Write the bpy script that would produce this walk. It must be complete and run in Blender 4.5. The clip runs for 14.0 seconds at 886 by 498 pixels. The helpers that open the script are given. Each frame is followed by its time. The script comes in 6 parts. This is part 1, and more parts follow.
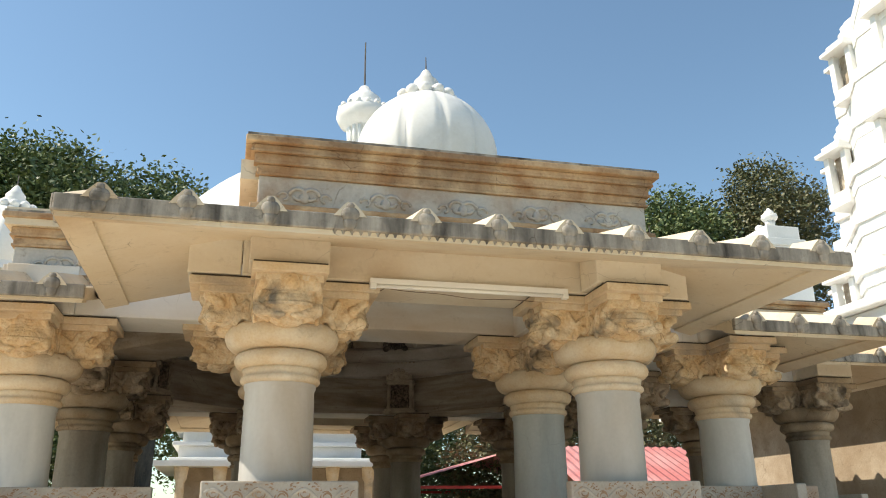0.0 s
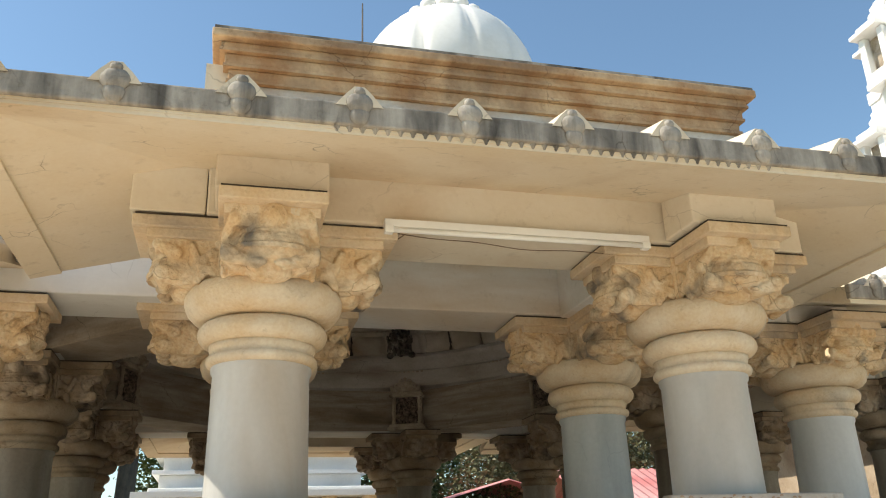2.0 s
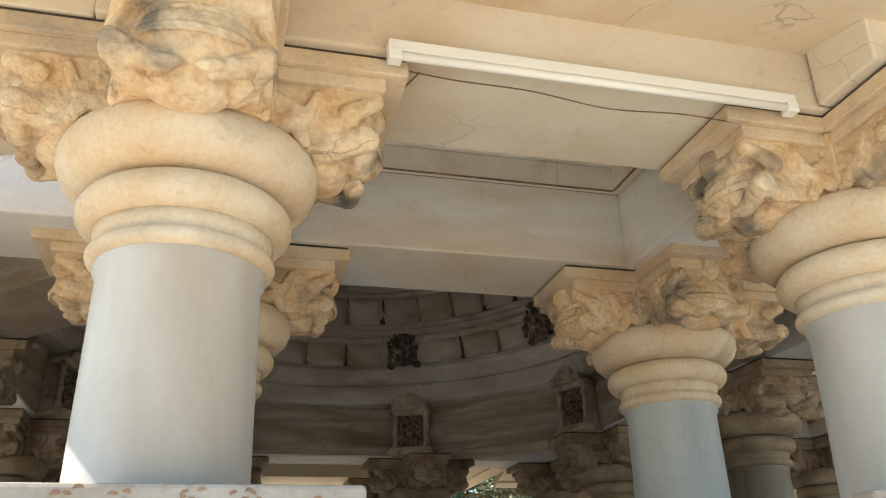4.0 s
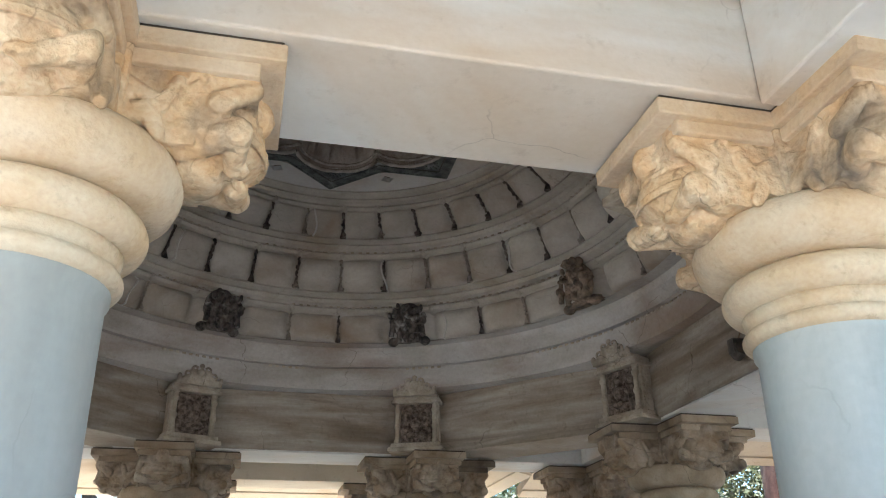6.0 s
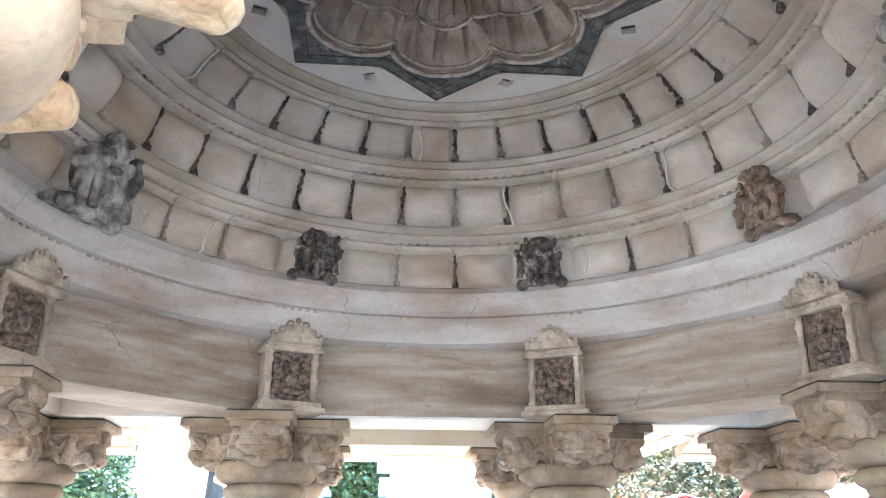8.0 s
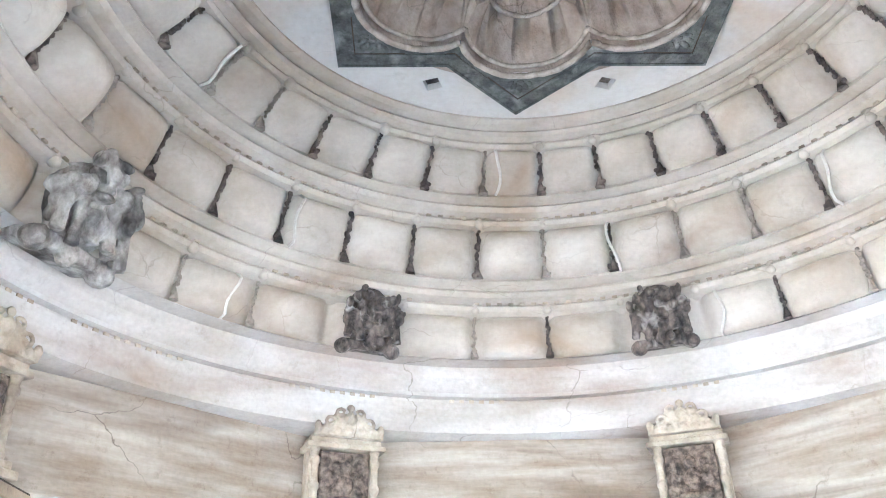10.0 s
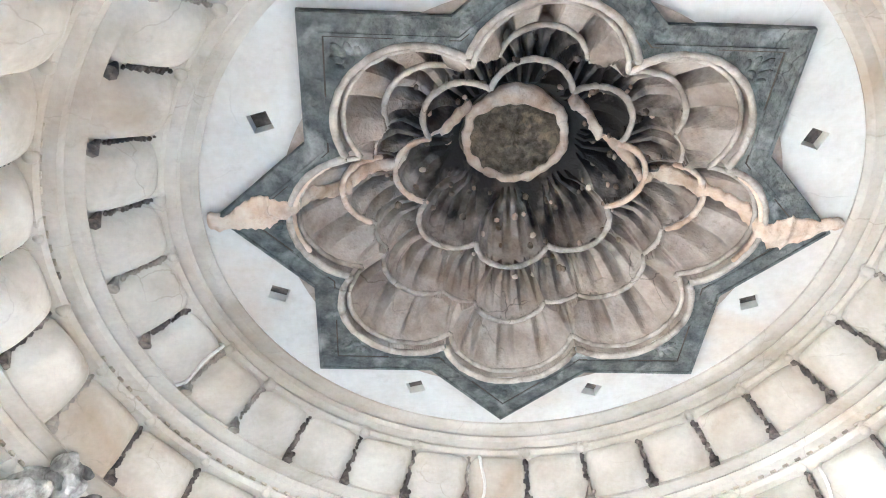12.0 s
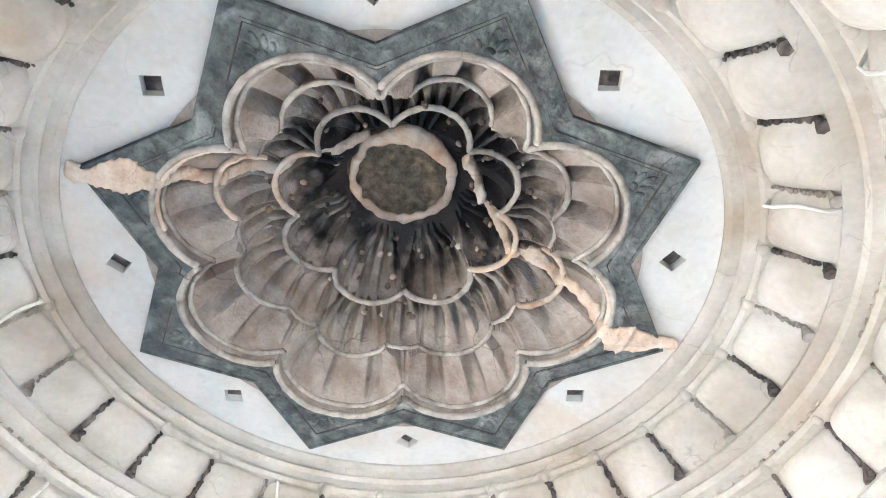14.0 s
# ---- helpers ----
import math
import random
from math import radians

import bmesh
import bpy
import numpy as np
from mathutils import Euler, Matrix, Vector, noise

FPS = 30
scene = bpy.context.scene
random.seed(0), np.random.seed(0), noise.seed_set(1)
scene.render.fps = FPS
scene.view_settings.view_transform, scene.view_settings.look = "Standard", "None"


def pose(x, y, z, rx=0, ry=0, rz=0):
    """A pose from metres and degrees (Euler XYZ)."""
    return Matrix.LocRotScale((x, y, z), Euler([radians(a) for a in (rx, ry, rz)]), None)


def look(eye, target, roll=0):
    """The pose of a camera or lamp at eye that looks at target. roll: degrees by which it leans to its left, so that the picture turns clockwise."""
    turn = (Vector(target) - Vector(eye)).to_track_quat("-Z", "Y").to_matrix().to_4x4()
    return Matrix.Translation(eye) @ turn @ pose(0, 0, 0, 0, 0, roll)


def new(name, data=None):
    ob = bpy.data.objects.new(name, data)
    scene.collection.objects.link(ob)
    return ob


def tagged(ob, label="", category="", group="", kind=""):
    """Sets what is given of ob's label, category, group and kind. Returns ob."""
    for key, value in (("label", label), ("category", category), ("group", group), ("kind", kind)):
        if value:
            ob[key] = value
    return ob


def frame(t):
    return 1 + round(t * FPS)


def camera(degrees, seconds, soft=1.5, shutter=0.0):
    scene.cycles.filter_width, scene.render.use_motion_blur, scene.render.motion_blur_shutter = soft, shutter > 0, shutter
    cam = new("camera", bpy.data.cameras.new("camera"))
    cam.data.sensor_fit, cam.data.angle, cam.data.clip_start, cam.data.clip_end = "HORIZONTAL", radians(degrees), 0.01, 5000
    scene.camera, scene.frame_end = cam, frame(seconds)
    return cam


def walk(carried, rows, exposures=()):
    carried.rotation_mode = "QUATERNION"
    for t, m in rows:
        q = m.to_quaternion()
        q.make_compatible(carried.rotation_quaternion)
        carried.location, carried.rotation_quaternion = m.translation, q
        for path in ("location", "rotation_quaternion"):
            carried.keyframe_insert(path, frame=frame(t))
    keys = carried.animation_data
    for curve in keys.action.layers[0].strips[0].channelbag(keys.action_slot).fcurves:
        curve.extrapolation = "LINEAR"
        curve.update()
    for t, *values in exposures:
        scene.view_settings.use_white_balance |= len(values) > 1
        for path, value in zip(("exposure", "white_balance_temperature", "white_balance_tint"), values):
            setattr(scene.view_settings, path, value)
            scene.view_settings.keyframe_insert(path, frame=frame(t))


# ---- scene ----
cam = camera(56.7, 14.0, soft=1.05)
PATH = [
    (0, (-1.304, -8.933, 1.353), (-0.868, -7.221, 1.939), -0.7),
    (0.5, (-1.273, -8.581, 1.352), (-0.853, -6.869, 1.945), -0.3),
    (1, (-1.189, -8.144, 1.342), (-0.743, -6.438, 1.934), -0.8),
    (1.5, (-1.183, -7.793, 1.353), (-0.761, -6.092, 1.978), -0.9),
    (2, (-1.171, -7.49, 1.37), (-0.722, -5.805, 2.016), -1.9),
    (2.2, (-1.138, -7.352, 1.362), (-0.685, -5.67, 2.015), -2.2),
    (4.3, (-0.851, -5.755, 1.316), (-0.418, -4.117, 2.085), -1.1),
    (4.5, (-0.813, -5.588, 1.307), (-0.382, -3.956, 2.087), -0.6),
    (5, (-0.68, -5.114, 1.305), (-0.228, -3.483, 2.076), -0.8),
    (5.5, (-0.574, -4.732, 1.361), (-0.144, -3.091, 2.124), -0.4),
    (6, (-0.466, -4.434, 1.445), (-0.069, -2.794, 2.227), -0.7),
    (6.5, (-0.326, -4.174, 1.542), (0.035, -2.53, 2.333), -1.2),
    (7, (-0.341, -3.888, 1.675), (-0.051, -2.214, 2.432), -0.3),
    (7.5, (-0.352, -3.613, 1.807), (-0.134, -1.909, 2.52), -0.2),
    (8, (-0.328, -3.29, 1.841), (-0.184, -1.558, 2.503), 0.1),
    (8.2, (-0.308, -3.164, 1.846), (-0.223, -1.428, 2.509), 0.7),
    (10.5, (-0.508, -1.925, 2.028), (-0.45, -0.384, 3.066), -1.9),
    (11, (-0.498, -1.97, 2.087), (-0.421, -0.527, 3.258), -2.0),
    (11.5, (-0.496, -1.983, 2.076), (-0.401, -0.68, 3.399), -2.5),
    (12, (-0.495, -1.986, 2.072), (-0.402, -0.782, 3.488), -2.1),
    (12.5, (-0.496, -1.984, 2.075), (-0.393, -0.846, 3.542), -1.7),
    (13, (-0.497, -1.977, 2.081), (-0.365, -0.899, 3.592), -0.9),
    (13.5, (-0.497, -1.974, 2.083), (-0.25, -0.896, 3.578), -0.1),
    (14, (-0.497, -1.974, 2.083), (-0.113, -0.897, 3.55), 2.0),
]
walk(cam, [(t, look(eye, target, roll)) for t, eye, target, roll in PATH],
     exposures=[(0.0, 0.25, 7250, 10), (2.2, 0.35, 7050, 10), (4.3, 1.10, 6500, 10), (5.0, 1.6, 6300, 10), (5.5, 1.72, 6150, 10), (6.0, 2.1, 5550, 10), (6.5, 2.38, 5300, 11), (7.0, 2.80, 5300, 13), (7.5, 3.14, 5250, 14),
                (8.2, 4.05, 5250, 14), (10.3, 4.97, 5000, 10), (11.0, 5.22, 5050, 10), (12.0, 5.43, 5130, 9), (13.0, 5.43, 5130, 9), (14.0, 5.36, 5150, 9)])

# ---- sky and sun ----
SUN_DIR = Vector((-0.66, 0.10, 0.74)).normalized()      # towards the sun
world = bpy.data.worlds.new("world")
scene.world = world
world.use_nodes = True
sky = world.node_tree.nodes.new("ShaderNodeTexSky")
sky.sky_type, sky.sun_disc = "NISHITA", False
sky.sun_elevation = math.asin(SUN_DIR.z)
sky.sun_rotation = math.atan2(SUN_DIR.x, SUN_DIR.y)
sky.air_density, sky.dust_density, sky.ozone_density = 1.0, 0.3, 0.5
background = world.node_tree.nodes["Background"]
background.inputs["Strength"].default_value = 0.14
haze = world.node_tree.nodes.new("ShaderNodeMixRGB")
haze.blend_type = "MULTIPLY"
haze.inputs["Fac"].default_value = 1.0
haze.inputs["Color2"].default_value = (0.94, 1.13, 1.18, 1)
world.node_tree.links.new(sky.outputs["Color"], haze.inputs["Color1"])
world.node_tree.links.new(haze.outputs["Color"], background.inputs["Color"])
sun = new("sun", bpy.data.lights.new("sun", "SUN"))
sun.data.energy, sun.data.angle, sun.data.color = 4.9, radians(0.5), (1.0, 0.95, 0.86)
sun.matrix_world = look(SUN_DIR * 40, (0, 0, 0))


# ---- materials ----
def stone(name, base, second, stain=None, stain_amount=0.0, scale=3.0, rough=0.75, bump=0.25, fine=60.0, streak=(1, 1, 1), vary=0.0, spec=0.3, vein=0.6, vein_scale=2.2, pits=0.5, carve=0.0, speckle=0.16):
    """Stone with two scales of mottling, optional stains and a fine relief."""
    m = bpy.data.materials.new(name)
    m.use_nodes = True
    nt = m.node_tree
    N, L = nt.nodes, nt.links
    bsdf = N["Principled BSDF"]
    bsdf.inputs["Roughness"].default_value = rough
    bsdf.inputs["Specular IOR Level"].default_value = spec
    tc = N.new("ShaderNodeTexCoord")
    mp = N.new("ShaderNodeMapping")
    mp.inputs["Scale"].default_value = streak
    geo = N.new("ShaderNodeNewGeometry")
    L.new(geo.outputs["Position"], mp.inputs["Vector"])
    n1 = N.new("ShaderNodeTexNoise")
    n1.inputs["Scale"].default_value, n1.inputs["Detail"].default_value, n1.inputs["Roughness"].default_value = scale, 7, 0.6
    L.new(mp.outputs["Vector"], n1.inputs["Vector"])
    r1 = N.new("ShaderNodeValToRGB")
    r1.color_ramp.elements[0].position, r1.color_ramp.elements[1].position = 0.36, 0.66
    r1.color_ramp.elements[0].color, r1.color_ramp.elements[1].color = (*base, 1), (*second, 1)
    L.new(n1.outputs["Fac"], r1.inputs["Fac"])
    colour = r1.outputs["Color"]
    if stain:
        n2 = N.new("ShaderNodeTexNoise")
        n2.inputs["Scale"].default_value, n2.inputs["Detail"].default_value, n2.inputs["Distortion"].default_value = scale * 0.55, 9, 0.6
        off = N.new("ShaderNodeVectorMath")
        off.inputs[1].default_value = (7.3, 2.1, 4.4)
        L.new(mp.outputs["Vector"], off.inputs[0])
        L.new(off.outputs["Vector"], n2.inputs["Vector"])
        r2 = N.new("ShaderNodeValToRGB")
        r2.color_ramp.elements[0].position, r2.color_ramp.elements[1].position = 0.62 - 0.3 * stain_amount, 0.86 - 0.3 * stain_amount
        L.new(n2.outputs["Fac"], r2.inputs["Fac"])
        mix = N.new("ShaderNodeMixRGB")
        mix.inputs["Color2"].default_value = (*stain, 1)
        L.new(r2.outputs["Color"], mix.inputs["Fac"])
        L.new(colour, mix.inputs["Color1"])
        colour = mix.outputs["Color"]
    n3 = N.new("ShaderNodeTexNoise")
    n3.inputs["Scale"].default_value, n3.inputs["Detail"].default_value = fine, 4
    L.new(geo.outputs["Position"], n3.inputs["Vector"])
    grain = N.new("ShaderNodeMixRGB")
    grain.blend_type = "OVERLAY"
    grain.inputs["Fac"].default_value = speckle
    L.new(colour, grain.inputs["Color1"])
    L.new(n3.outputs["Fac"], grain.inputs["Color2"])
    colour = grain.outputs["Color"]
    pn = N.new("ShaderNodeTexNoise")
    pn.inputs["Scale"].default_value, pn.inputs["Detail"].default_value, pn.inputs["Roughness"].default_value = fine * 0.28, 8, 0.7
    L.new(geo.outputs["Position"], pn.inputs["Vector"])
    pr = N.new("ShaderNodeMapRange")
    pr.inputs["From Min"].default_value, pr.inputs["From Max"].default_value = 0.57, 0.70
    pr.inputs["To Min"].default_value, pr.inputs["To Max"].default_value = 0.0, pits
    L.new(pn.outputs["Fac"], pr.inputs["Value"])
    pm = N.new("ShaderNodeMixRGB")
    pm.blend_type = "MULTIPLY"
    pm.inputs["Color2"].default_value = (0.50, 0.43, 0.36, 1)
    L.new(pr.outputs["Result"], pm.inputs["Fac"])
    L.new(colour, pm.inputs["Color1"])
    colour = pm.outputs["Color"]
    if vein:
        warp = N.new("ShaderNodeVectorMath")
        warp.operation = "MULTIPLY_ADD"
        warp.inputs[1].default_value = (0.5 / vein_scale,) * 3
        wn = N.new("ShaderNodeTexNoise")
        wn.inputs["Scale"].default_value, wn.inputs["Detail"].default_value = vein_scale * 1.6, 6
        L.new(geo.outputs["Position"], wn.inputs["Vector"])
        L.new(wn.outputs["Color"], warp.inputs[0])
        L.new(geo.outputs["Position"], warp.inputs[2])
        vo = N.new("ShaderNodeTexVoronoi")
        vo.feature = "DISTANCE_TO_EDGE"
        vo.inputs["Scale"].default_value = vein_scale
        L.new(warp.outputs["Vector"], vo.inputs["Vector"])
        vr = N.new("ShaderNodeMapRange")
        vr.inputs["From Min"].default_value, vr.inputs["From Max"].default_value = 0.0, 0.0035 * vein_scale
        vr.inputs["To Min"].default_value, vr.inputs["To Max"].default_value = 1.0, 0.0
        L.new(vo.outputs["Distance"], vr.inputs["Value"])
        vk = N.new("ShaderNodeMapRange")
        vk.inputs["From Min"].default_value, vk.inputs["From Max"].default_value = 0.49, 0.62
        vk.inputs["To Max"].default_value = vein
        L.new(wn.outputs["Fac"], vk.inputs["Value"])
        vm = N.new("ShaderNodeMath")
        vm.operation = "MULTIPLY"
        L.new(vr.outputs["Result"], vm.inputs[0])
        L.new(vk.outputs["Result"], vm.inputs[1])
        vx = N.new("ShaderNodeMixRGB")
        vx.inputs["Color2"].default_value = (base[0] * 0.22, base[1] * 0.18, base[2] * 0.15, 1)
        L.new(vm.outputs["Value"], vx.inputs["Fac"])
        L.new(colour, vx.inputs["Color1"])
        colour = vx.outputs["Color"]
    if vary:
        info = N.new("ShaderNodeObjectInfo")
        hsv = N.new("ShaderNodeHueSaturation")
        rng = N.new("ShaderNodeMapRange")
        rng.inputs["To Min"].default_value, rng.inputs["To Max"].default_value = 1 - vary, 1 + vary
        L.new(info.outputs["Random"], rng.inputs["Value"])
        L.new(rng.outputs["Result"], hsv.inputs["Value"])
        L.new(colour, hsv.inputs["Color"])
        colour = hsv.outputs["Color"]
    L.new(colour, bsdf.inputs["Base Color"])
    add = N.new("ShaderNodeMath")
    add.operation = "ADD"
    L.new(n1.outputs["Fac"], add.inputs[0])
    L.new(n3.outputs["Fac"], add.inputs[1])
    bp = N.new("ShaderNodeBump")
    bp.inputs["Strength"].default_value, bp.inputs["Distance"].default_value = bump, 0.01
    L.new(add.outputs["Value"], bp.inputs["Height"])
    if carve:
        cv = N.new("ShaderNodeTexVoronoi")
        cv.feature = "SMOOTH_F1"
        cv.inputs["Scale"].default_value, cv.inputs["Smoothness"].default_value = carve, 0.25
        L.new(geo.outputs["Position"], cv.inputs["Vector"])
        bc = N.new("ShaderNodeBump")
        bc.invert = True
        bc.inputs["Strength"].default_value, bc.inputs["Distance"].default_value = 0.42, 0.6 / carve
        L.new(cv.outputs["Distance"], bc.inputs["Height"])
        L.new(bc.outputs["Normal"], bp.inputs["Normal"])
    L.new(bp.outputs["Normal"], bsdf.inputs["Normal"])
    return m


SHAFT = stone("shaft_marble", (0.45, 0.45, 0.44), (0.63, 0.62, 0.60), (0.40, 0.32, 0.24), 0.48, 2.6, 0.5, 0.05, 40, (1, 1, 0.22), 0.05, vein=0.0, pits=0.06, speckle=0.06)
# the darker column stones have soot stains and the roof's shade in their colour
SHAFT_SHADED = stone("shaft_marble_shaded", (0.25, 0.225, 0.19), (0.40, 0.36, 0.31), (0.14, 0.10, 0.07), 0.50, 3.0, 0.6, 0.1, 40, (1, 1, 0.22), 0.08, vein=0.2, pits=0.3)
SHAFT_GREY = stone("shaft_marble_grey", (0.30, 0.325, 0.33), (0.47, 0.485, 0.48), (0.30, 0.25, 0.19), 0.46, 2.6, 0.5, 0.05, 40, (1, 1, 0.2), 0.03, vein=0.15, pits=0.08, speckle=0.08)
CAPITAL = stone("capital_sandstone", (0.61, 0.45, 0.285), (0.69, 0.585, 0.45), (0.36, 0.30, 0.24), 0.36, 4.5, 0.8, 0.3, 70, vary=0.05, vein=0.08, pits=0.4, speckle=0.2)
CAPITAL_SHADED = stone("capital_sandstone_shaded", (0.29, 0.21, 0.135), (0.43, 0.35, 0.265), (0.11, 0.085, 0.065), 0.42, 4.2, 0.8, 0.3, 70, vary=0.08)
CARVED = stone("carved_sandstone", (0.62, 0.42, 0.235), (0.71, 0.575, 0.41), (0.18, 0.155, 0.13), 0.36, 7.5, 0.85, 0.6, 60, vary=0.06, vein=0.5, vein_scale=6.0, pits=0.7, carve=30.0, speckle=0.25)
CARVED_SHADED = stone("carved_sandstone_shaded", (0.29, 0.205, 0.13), (0.46, 0.38, 0.30), (0.07, 0.056, 0.047), 0.46, 6.0, 0.85, 0.5, 60, vary=0.08, vein=0.5, vein_scale=5.0, pits=0.6, carve=24.0)
BEAM = stone("beam_limestone", (0.66, 0.645, 0.615), (0.77, 0.76, 0.735), (0.56, 0.43, 0.30), 0.38, 1.9, 0.7, 0.12, 45, (0.6, 1, 1.6), 0.03, vein=0.35, vein_scale=1.3, pits=0.25, speckle=0.08)
FRONTBEAM = stone("tan_beam_limestone", (0.66, 0.58, 0.46), (0.73, 0.67, 0.565), (0.52, 0.38, 0.24), 0.36, 1.9, 0.7, 0.12, 45, (0.6, 1, 1.6), 0.03, vein=0.35, vein_scale=1.3, pits=0.25, speckle=0.08)
CEIL = stone("ceiling_limestone", (0.72, 0.67, 0.59), (0.80, 0.76, 0.69), (0.56, 0.41, 0.26), 0.30, 3.5, 0.7, 0.12, 45, vein=0.7, vein_scale=1.6, pits=0.25, speckle=0.08)
MORTAR = stone("white_mortar", (0.62, 0.59, 0.54), (0.70, 0.67, 0.62), None, 0, 6, 0.85, 0.3, 60, vein=0.0)
EAVE = stone("eave_limestone", (0.67, 0.55, 0.39), (0.73, 0.635, 0.50), (0.48, 0.33, 0.19), 0.38, 1.4, 0.75, 0.12, 50, pits=0.3, speckle=0.08)
MOSSY = stone("weathered_edge", (0.25, 0.22, 0.185), (0.45, 0.40, 0.335), (0.055, 0.048, 0.042), 0.56, 5.5, 0.9, 0.5, 50, (2.4, 1, 0.5))
CORNICE = stone("cornice_sandstone", (0.36, 0.20, 0.10), (0.62, 0.45, 0.28), (0.16, 0.10, 0.065), 0.46, 2.6, 0.85, 0.5, 50, (1.6, 1, 1.2), pits=0.6)
FRIEZE = stone("frieze_stone", (0.42, 0.41, 0.39), (0.56, 0.52, 0.46), (0.33, 0.20, 0.11), 0.45, 3.0, 0.8, 0.3, 50)
DOMESTONE = stone("dome_stone", (0.42, 0.37, 0.305), (0.57, 0.525, 0.465), (0.33, 0.25, 0.175), 0.36, 3.0, 0.8, 0.22, 45, (0.8, 0.8, 1.6), vein=0.3, vein_scale=2.6, pits=0.25, speckle=0.12)
LINTEL = stone("lintel_stone", (0.26, 0.205, 0.15), (0.47, 0.42, 0.36), (0.14, 0.10, 0.07), 0.40, 1.8, 0.75, 0.25, 45, (0.7, 0.7, 5.0), vein=0.7, vein_scale=1.5)
FASCIA = stone("fascia_stone", (0.40, 0.36, 0.31), (0.56, 0.535, 0.51), (0.28, 0.19, 0.13), 0.38, 1.8, 0.65, 0.2, 45, (0.8, 0.8, 2.5), vein=0.6, vein_scale=1.8, pits=0.3)
SOOT = stone("sooty_carving", (0.04, 0.034, 0.03), (0.17, 0.135, 0.115), (0.40, 0.33, 0.27), 0.28, 18, 0.85, 0.6, 90)
BOSSSTONE = stone("streaked_boss_stone", (0.028, 0.025, 0.023), (0.20, 0.165, 0.14), (0.55, 0.51, 0.47), 0.27, 24, 0.85, 0.8, 90, (1, 1, 0.6))
PALEBOSS = stone("pale_boss_stone", (0.15, 0.135, 0.12), (0.52, 0.49, 0.455), (0.030, 0.028, 0.026), 0.42, 13, 0.85, 0.7, 90, (1, 1, 0.6))
RELIEFSTONE = stone("grimy_relief_stone", (0.06, 0.045, 0.036), (0.30, 0.235, 0.19), (0.03, 0.026, 0.022), 0.34, 30, 0.85, 0.6, 90)
NICHESTONE = stone("niche_stone", (0.38, 0.31, 0.23), (0.55, 0.49, 0.40), (0.15, 0.115, 0.09), 0.42, 7, 0.8, 0.45, 70, carve=40.0)
WHITEDISC = stone("white_marble", (0.58, 0.55, 0.51), (0.66, 0.635, 0.60), (0.58, 0.45, 0.33), 0.28, 2.4, 0.5, 0.1, 40, vein=0.2, pits=0.2)
SLATE = stone("dark_slate", (0.060, 0.066, 0.062), (0.16, 0.165, 0.155), (0.34, 0.34, 0.32), 0.28, 14, 0.7, 0.6, 80, carve=34.0, pits=0.3, speckle=0.3)
PLASTER = stone("pale_plaster", (0.62, 0.44, 0.31), (0.72, 0.62, 0.52), (0.34, 0.21, 0.13), 0.36, 9, 0.85, 0.5, 60, vein=0.3)
SLAB = stone("pale_marble_slab", (0.39, 0.34, 0.285), (0.47, 0.425, 0.37), (0.40, 0.28, 0.20), 0.36, 4.0, 0.7, 0.3, 60, vein=0.2)
GROOVE = stone("rust_groove", (0.25, 0.15, 0.095), (0.43, 0.295, 0.195), None, 0, 9, 0.9, 0.3, 70)
WHITE = stone("white_paint", (0.78, 0.77, 0.73), (0.83, 0.82, 0.79), (0.62, 0.60, 0.55), 0.15, 2.5, 0.6, 0.12, 40, vein=0.0, pits=0.12)
PAVING = stone("paving_stone", (0.68, 0.57, 0.42), (0.76, 0.66, 0.52), (0.56, 0.44, 0.31), 0.25, 1.5, 0.8, 0.3, 40)
# unseen floor, made dark so that little light bounces inside
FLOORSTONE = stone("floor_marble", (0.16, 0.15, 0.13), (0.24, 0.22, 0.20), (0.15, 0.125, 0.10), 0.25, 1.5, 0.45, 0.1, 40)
EARTH = stone("dry_grass_ground", (0.20, 0.19, 0.10), (0.32, 0.27, 0.18), (0.10, 0.13, 0.05), 0.4, 0.6, 0.95, 0.5, 12)
TANWALL = stone("tan_wall", (0.34, 0.26, 0.18), (0.45, 0.37, 0.28), (0.22, 0.16, 0.11), 0.3, 2.0, 0.8, 0.3, 40)
REDROOF = stone("red_metal_roof", (0.56, 0.19, 0.18), (0.68, 0.33, 0.31), (0.72, 0.48, 0.45), 0.35, 0.8, 0.5, 0.05, 20)
REDPAINT = stone("red_paint", (0.42, 0.03, 0.02), (0.50, 0.05, 0.03), None, 0, 3, 0.45, 0.05, 30, vein=0.0, pits=0.0)
BARK = stone("bark", (0.10, 0.08, 0.06), (0.18, 0.14, 0.10), None, 0, 8, 0.95, 0.8, 40, (1, 1, 0.3))
BROWNJOINT = stone("brown_joint", (0.13, 0.085, 0.05), (0.30, 0.21, 0.13), None, 0, 12, 0.95, 0.3, 40)
BLACKJOINT = stone("dark_joint", (0.05, 0.04, 0.035), (0.10, 0.08, 0.06), None, 0, 8, 0.95, 0.3, 40)
PLASTIC = stone("white_enamel", (0.80, 0.80, 0.78), (0.84, 0.84, 0.82), None, 0, 6, 0.35, 0.03, 30, vein=0.0, pits=0.0)
METAL = stone("dark_iron", (0.09, 0.085, 0.08), (0.16, 0.13, 0.11), None, 0, 12, 0.55, 0.2, 60)
WIRE = stone("brown_cable", (0.16, 0.10, 0.06), (0.22, 0.15, 0.10), None, 0, 12, 0.7, 0.1, 60, vein=0.0, pits=0.0)


